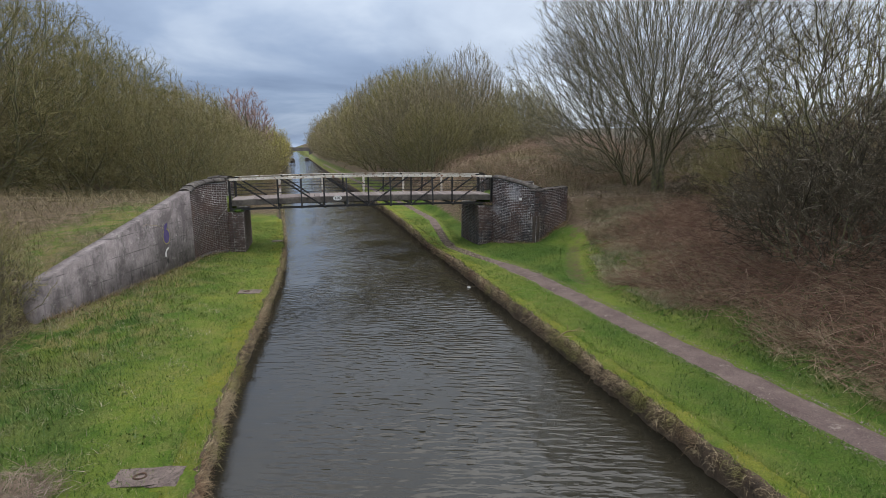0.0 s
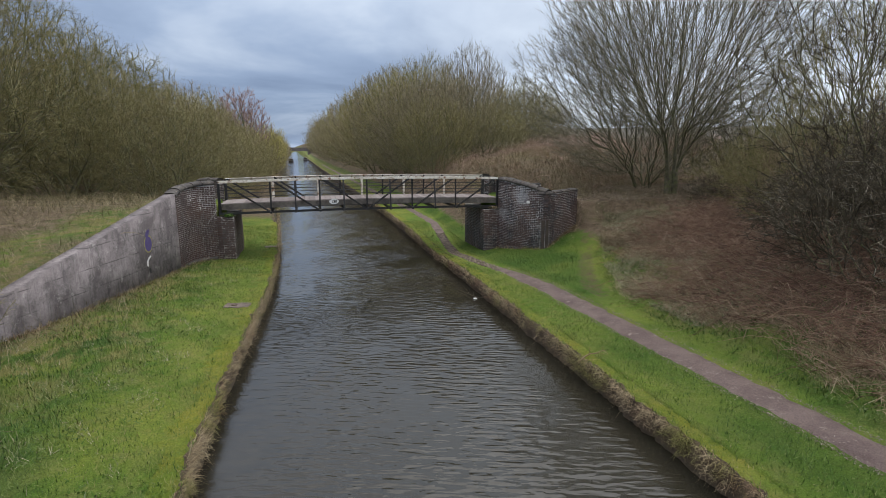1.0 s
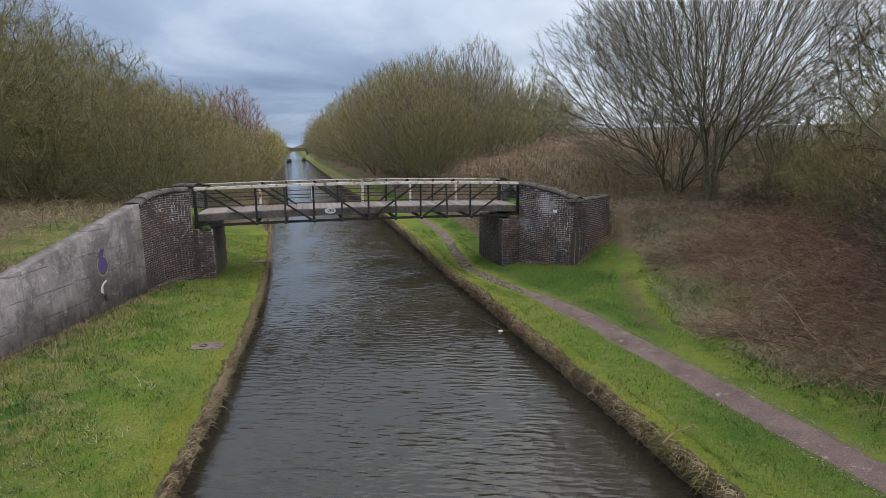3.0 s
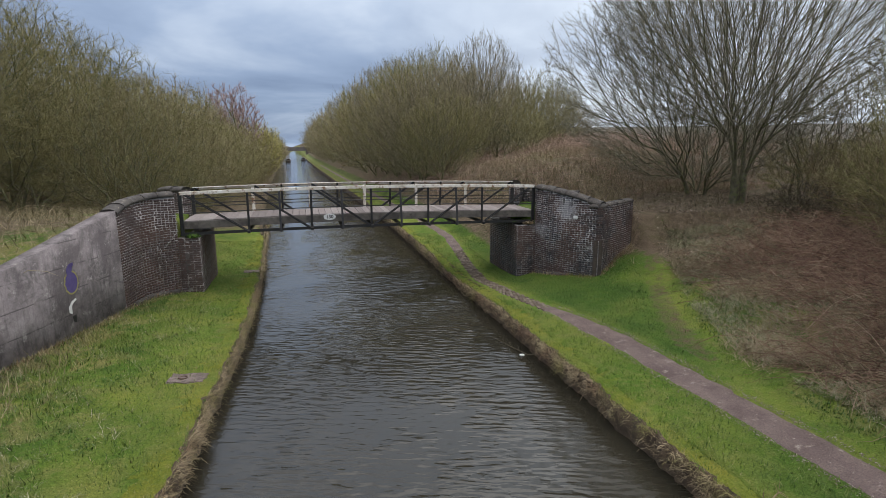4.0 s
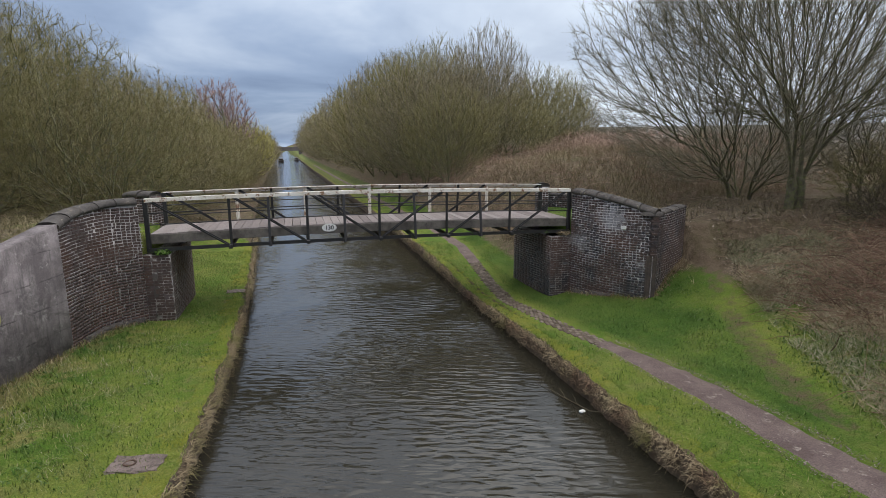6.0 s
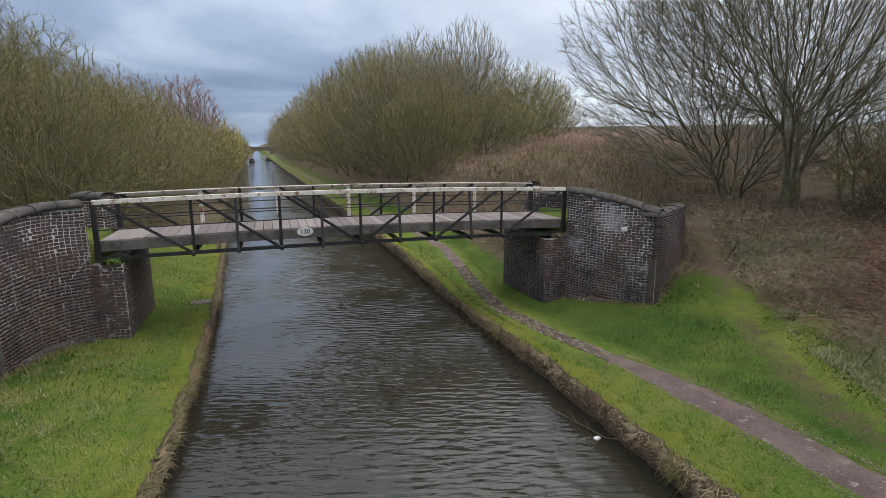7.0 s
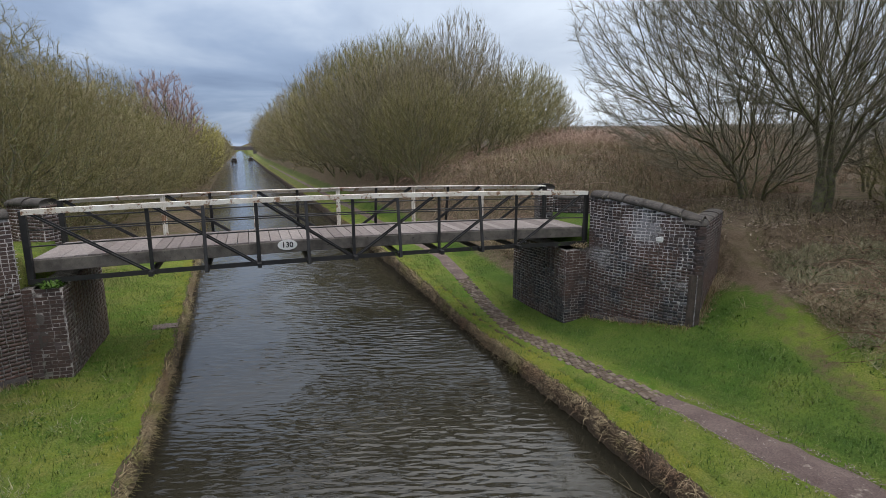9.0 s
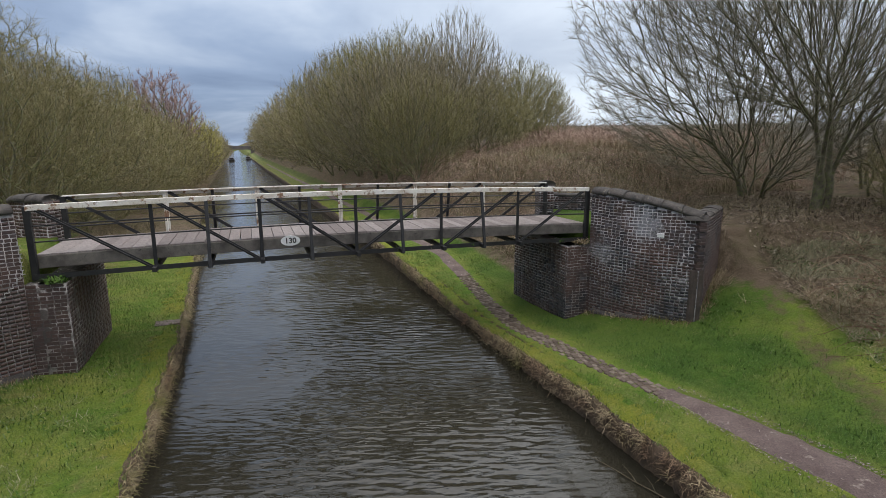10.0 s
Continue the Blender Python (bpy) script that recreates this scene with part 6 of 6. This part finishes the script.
# ---- small things ----
def build_slabs():
    for x, y, w, d, t in ((-2.47, 7.92, 0.95, 0.46, -8), (-2.0, 18.45, 0.75, 0.45, -10), (-1.57, 28.6, 0.6, 0.42, 5)):
        z = float(turf(x, y)) + 0.01
        bm = one_box((0, 0, 0), (1, 1, 1))
        bmesh.ops.subdivide_edges(bm, edges=list(bm.edges), cuts=3, use_grid_fill=True)
        rng = random.Random(int(y * 10))
        for v in bm.verts:
            edge = max(abs(v.co.x), abs(v.co.y)) > 0.49
            v.co.x += rng.uniform(-0.05, 0.03) * (1 if v.co.x > 0 else -1) * edge
            v.co.y += rng.uniform(-0.09, 0.04) * (1 if v.co.y > 0 else -1) * edge
            v.co.z += rng.uniform(-0.10, 0.06)
        bm.transform(Matrix.Translation((x, y, z - 0.022)) @ Euler((0.02, 0.01, radians(t))).to_matrix().to_4x4() @ Matrix.Diagonal((w, d, 0.09, 1)))
        root = thing("stone_slab", "pinkish concrete slab set flush in the grass bank", "slab", "slabs in the lawn", base=(x, y, z))
        part("slab_body", bm, M_SLAB, root)
        if y < 20:
            a, c = np.meshgrid(np.arange(18) * math.tau / 18, np.arange(6) * math.tau / 6, indexing="ij")
            V = np.stack([x - 0.10 + (0.085 + 0.014 * np.cos(c)) * np.cos(a), y + 0.02 + (0.07 + 0.014 * np.cos(c)) * np.sin(a), z + 0.022 + 0.020 * np.sin(c) + 0.006 * np.sin(2 * a)], -1).reshape(-1, 3)
            i, j = np.meshgrid(np.arange(18), np.arange(6), indexing="ij")
            q = np.stack([i * 6 + j, (i + 1) % 18 * 6 + j, (i + 1) % 18 * 6 + (j + 1) % 6, i * 6 + (j + 1) % 6], -1).reshape(-1, 4)
            part("lifting_ring", mesh_np("lifting_ring", V, q, smooth=True), M_RUST, root, "rusty iron ring set in the slab")


build_slabs()


def leaf_clump(name, x, y, z, r, n, seed, mat, label, size=0.06):
    rng = np.random.default_rng(seed)
    a, d = rng.uniform(0, 2 * np.pi, n), r * np.sqrt(rng.random(n))
    px, py = x + np.cos(a) * d, y + np.sin(a) * d
    g = strands(rng, px, py, np.full(n, z) + rng.uniform(0, 0.04, n), rng.uniform(0.6, 1.6, n) * size * 2, rng.uniform(0.5, 1.0, n) * size, rng.uniform(0.2, 1.2, n), rng.uniform(0.3, 0.9, n), 3)
    ob = part(name, mesh_np(name, *g), mat)
    tagged(ob, label, "weeds")


leaf_clump("weed_clump", -3.05, 25.86, 2.40, 0.22, 120, 1, M_LEAF, "green weeds growing on the abutment ledge", 0.07)
leaf_clump("dry_tuft", 9.0, 25.86, 2.40, 0.22, 140, 2, M_STRAW, "dry grass tuft on the abutment ledge", 0.07)


for i, (x, z, r) in enumerate(((3.93, 2.53, 0.10), (4.75, 2.53, 0.07), (5.85, 2.52, 0.08), (6.7, 2.52, 0.06), (8.4, 2.47, 0.12))):
    leaf_clump("chord_weed", x, NEAR_Y - 0.02, z, r, 22, 40 + i, (M_LEAF, M_STRAW)[i % 2], "small tuft of weeds growing on the bridge's bottom chord", 0.045)


def build_litter():
    z = 0.015
    bm = one_box((5.90, 18.95, z), (0.16, 0.09, 0.05), Euler((0.1, 0.2, 0.5)).to_matrix(), 0.02)
    tagged(part("floating_litter", bm, M_SIGN), "small white scrap floating by the bank", "litter")
    rng = np.random.default_rng(3)
    P = np.zeros((1, 7, 3))
    P[0, :, 0] = np.linspace(6.1, 5.55, 7)
    P[0, :, 1] = np.linspace(18.6, 20.6, 7) + rng.normal(0, 0.03, 7)
    P[0, :, 2] = np.array([0.12, 0.05, 0.03, 0.02, 0.03, 0.02, 0.01])
    R = np.linspace(0.014, 0.004, 7)[None]
    A, RA = grow(rng, P, R, 7, 0.2, 0.9, (0.25, 0.5), (25, 60), 0.0, 4, 0.1, 0.7, 0.004)
    A[..., 2] = np.clip(A[..., 2], -0.05, 0.1)
    ob = part("fallen_branch", mesh_np("fallen_branch", *joined([tubes(P, R, 5), tubes(A, RA, 3)])), M_TWIG_DARK)
    tagged(ob, "dead twiggy branch lying in the water", "branch")


build_litter()


def build_bank_branch():
    """A dead branch caught in the edge of the towpath bank."""
    rng = np.random.default_rng(9)
    P = np.zeros((1, 6, 3))
    P[0, :, 0] = np.linspace(6.05, 6.95, 6)
    P[0, :, 1] = 11.8 + np.array([0, 0.05, 0.12, 0.14, 0.22, 0.26])
    P[0, :, 2] = 0.56 + np.array([-0.06, 0.03, 0.06, 0.05, 0.06, 0.03])
    R = np.linspace(0.022, 0.006, 6)[None]
    A, RA = grow(rng, P, R, 9, 0.1, 0.95, (0.2, 0.45), (30, 75), 0.0, 4, 0.15, 0.6, 0.004)
    A[..., 2] = np.maximum(A[..., 2], 0.53)
    ob = part("dead_branch", mesh_np("dead_branch", *joined([tubes(P, R, 5), tubes(A, RA, 3)])), M_TWIG_BROWN)
    tagged(ob, "dead twiggy branch caught on the grassy bank edge", "branch")


build_bank_branch()


def build_far():
    br = thing("road_bridge", "distant pale concrete road bridge over the canal", "bridge", base=(-4, 320, 0))
    part("deck", one_box((-4, 320, 4.0), (60, 5, 1.0), None, 0.05), M_ROADCON, br)
    part("parapet", one_box((-4, 317.6, 5.0), (60, 0.3, 1.0), None, 0.03), M_ROADCON, br)
    for x in (-11, 4):
        part("pier", one_box((x, 320, 1.5), (3, 4, 4.4), None, 0.05), M_ROADCON, br)


build_far()


def moored_boat(x, y, L, label):
    root = thing("moored_boat", label, "boat", "moored boats", (x, y, 0))
    secs = []
    for t, w in ((0.0, 0.25), (0.06, 0.75), (0.14, 1.0), (0.86, 1.0), (0.95, 0.8), (1.0, 0.45)):
        secs.append((t, w))
    V, F = [], []
    for t, w in secs:
        for a, z in ((-0.8, -0.2), (-1.0, 0.62), (1.0, 0.62), (0.8, -0.2)):
            V.append((x + a * w, y + t * L, z))
    for i in range(len(secs) - 1):
        for j in range(4):
            F.append([i * 4 + j, i * 4 + (j + 1) % 4, i * 4 + 4 + (j + 1) % 4, i * 4 + 4 + j])
    F += [[3, 2, 1, 0], [20, 21, 22, 23]]
    me = bpy.data.meshes.new("hull")
    me.from_pydata(V, [], F)
    part("hull", me, M_HULL, root)
    part("cabin", one_box((x, y + L * 0.55, 0.98), (1.45, L * 0.62, 0.5), None, 0.08), M_HULL, root)
    for i in range(4):
        part("window", one_box((x, y + L * (0.33 + 0.14 * i), 1.02), (1.48, 0.6, 0.22), None, 0.02), M_SIGN, root)


moored_boat(0.9, 228, 12, "distant dark narrow boat moored at the bank")
moored_boat(-4.6, 212, 9, "distant narrow boat moored under the trees")

# ---- pieces of the walls and the path ----
for parent, M in SINGLES:
    ob = new("brick", BRICK_W if M.translation.x < 0 else BRICK)
    ob.parent = parent
    ob.matrix_parent_inverse = Matrix.Translation(-Vector(parent.location))
    ob.matrix_basis = M


def build_setts():
    rng = np.random.default_rng(8)
    causeway = thing("causeway", "worn stone setts of the towpath below the bridge", "paving", base=(7.2, 24.5, 0.4), kind="structure")
    bm = one_box((0, 0, 0), (1, 1, 1), None, 0.12)
    me = bpy.data.meshes.new("sett")
    bm.to_mesh(me)
    bm.free()
    me.materials.append(M_SETT)
    y = 20.8
    while y < 31.0:
        for i in range(4):
            x = float(path_x(y)) + (i - 1.5) * 0.118 + rng.normal(0, 0.008) + 0.05 * (round((y - 20.8) / 0.142) % 2 - 0.5)
            ob = new("sett", me)
            ob.parent = causeway
            ob.matrix_parent_inverse = Matrix.Translation(-Vector(causeway.location))
            ob.matrix_basis = pose(x, y, float(land(x, y)) - 0.030 + rng.normal(0, 0.006), rng.normal(0, 2), rng.normal(0, 2), 6 + rng.normal(0, 4)) @ Matrix.Diagonal((0.108 + rng.uniform(-0.012, 0.006), 0.124 + rng.uniform(-0.012, 0.006), 0.10, 1))
        y += 0.142


build_setts()
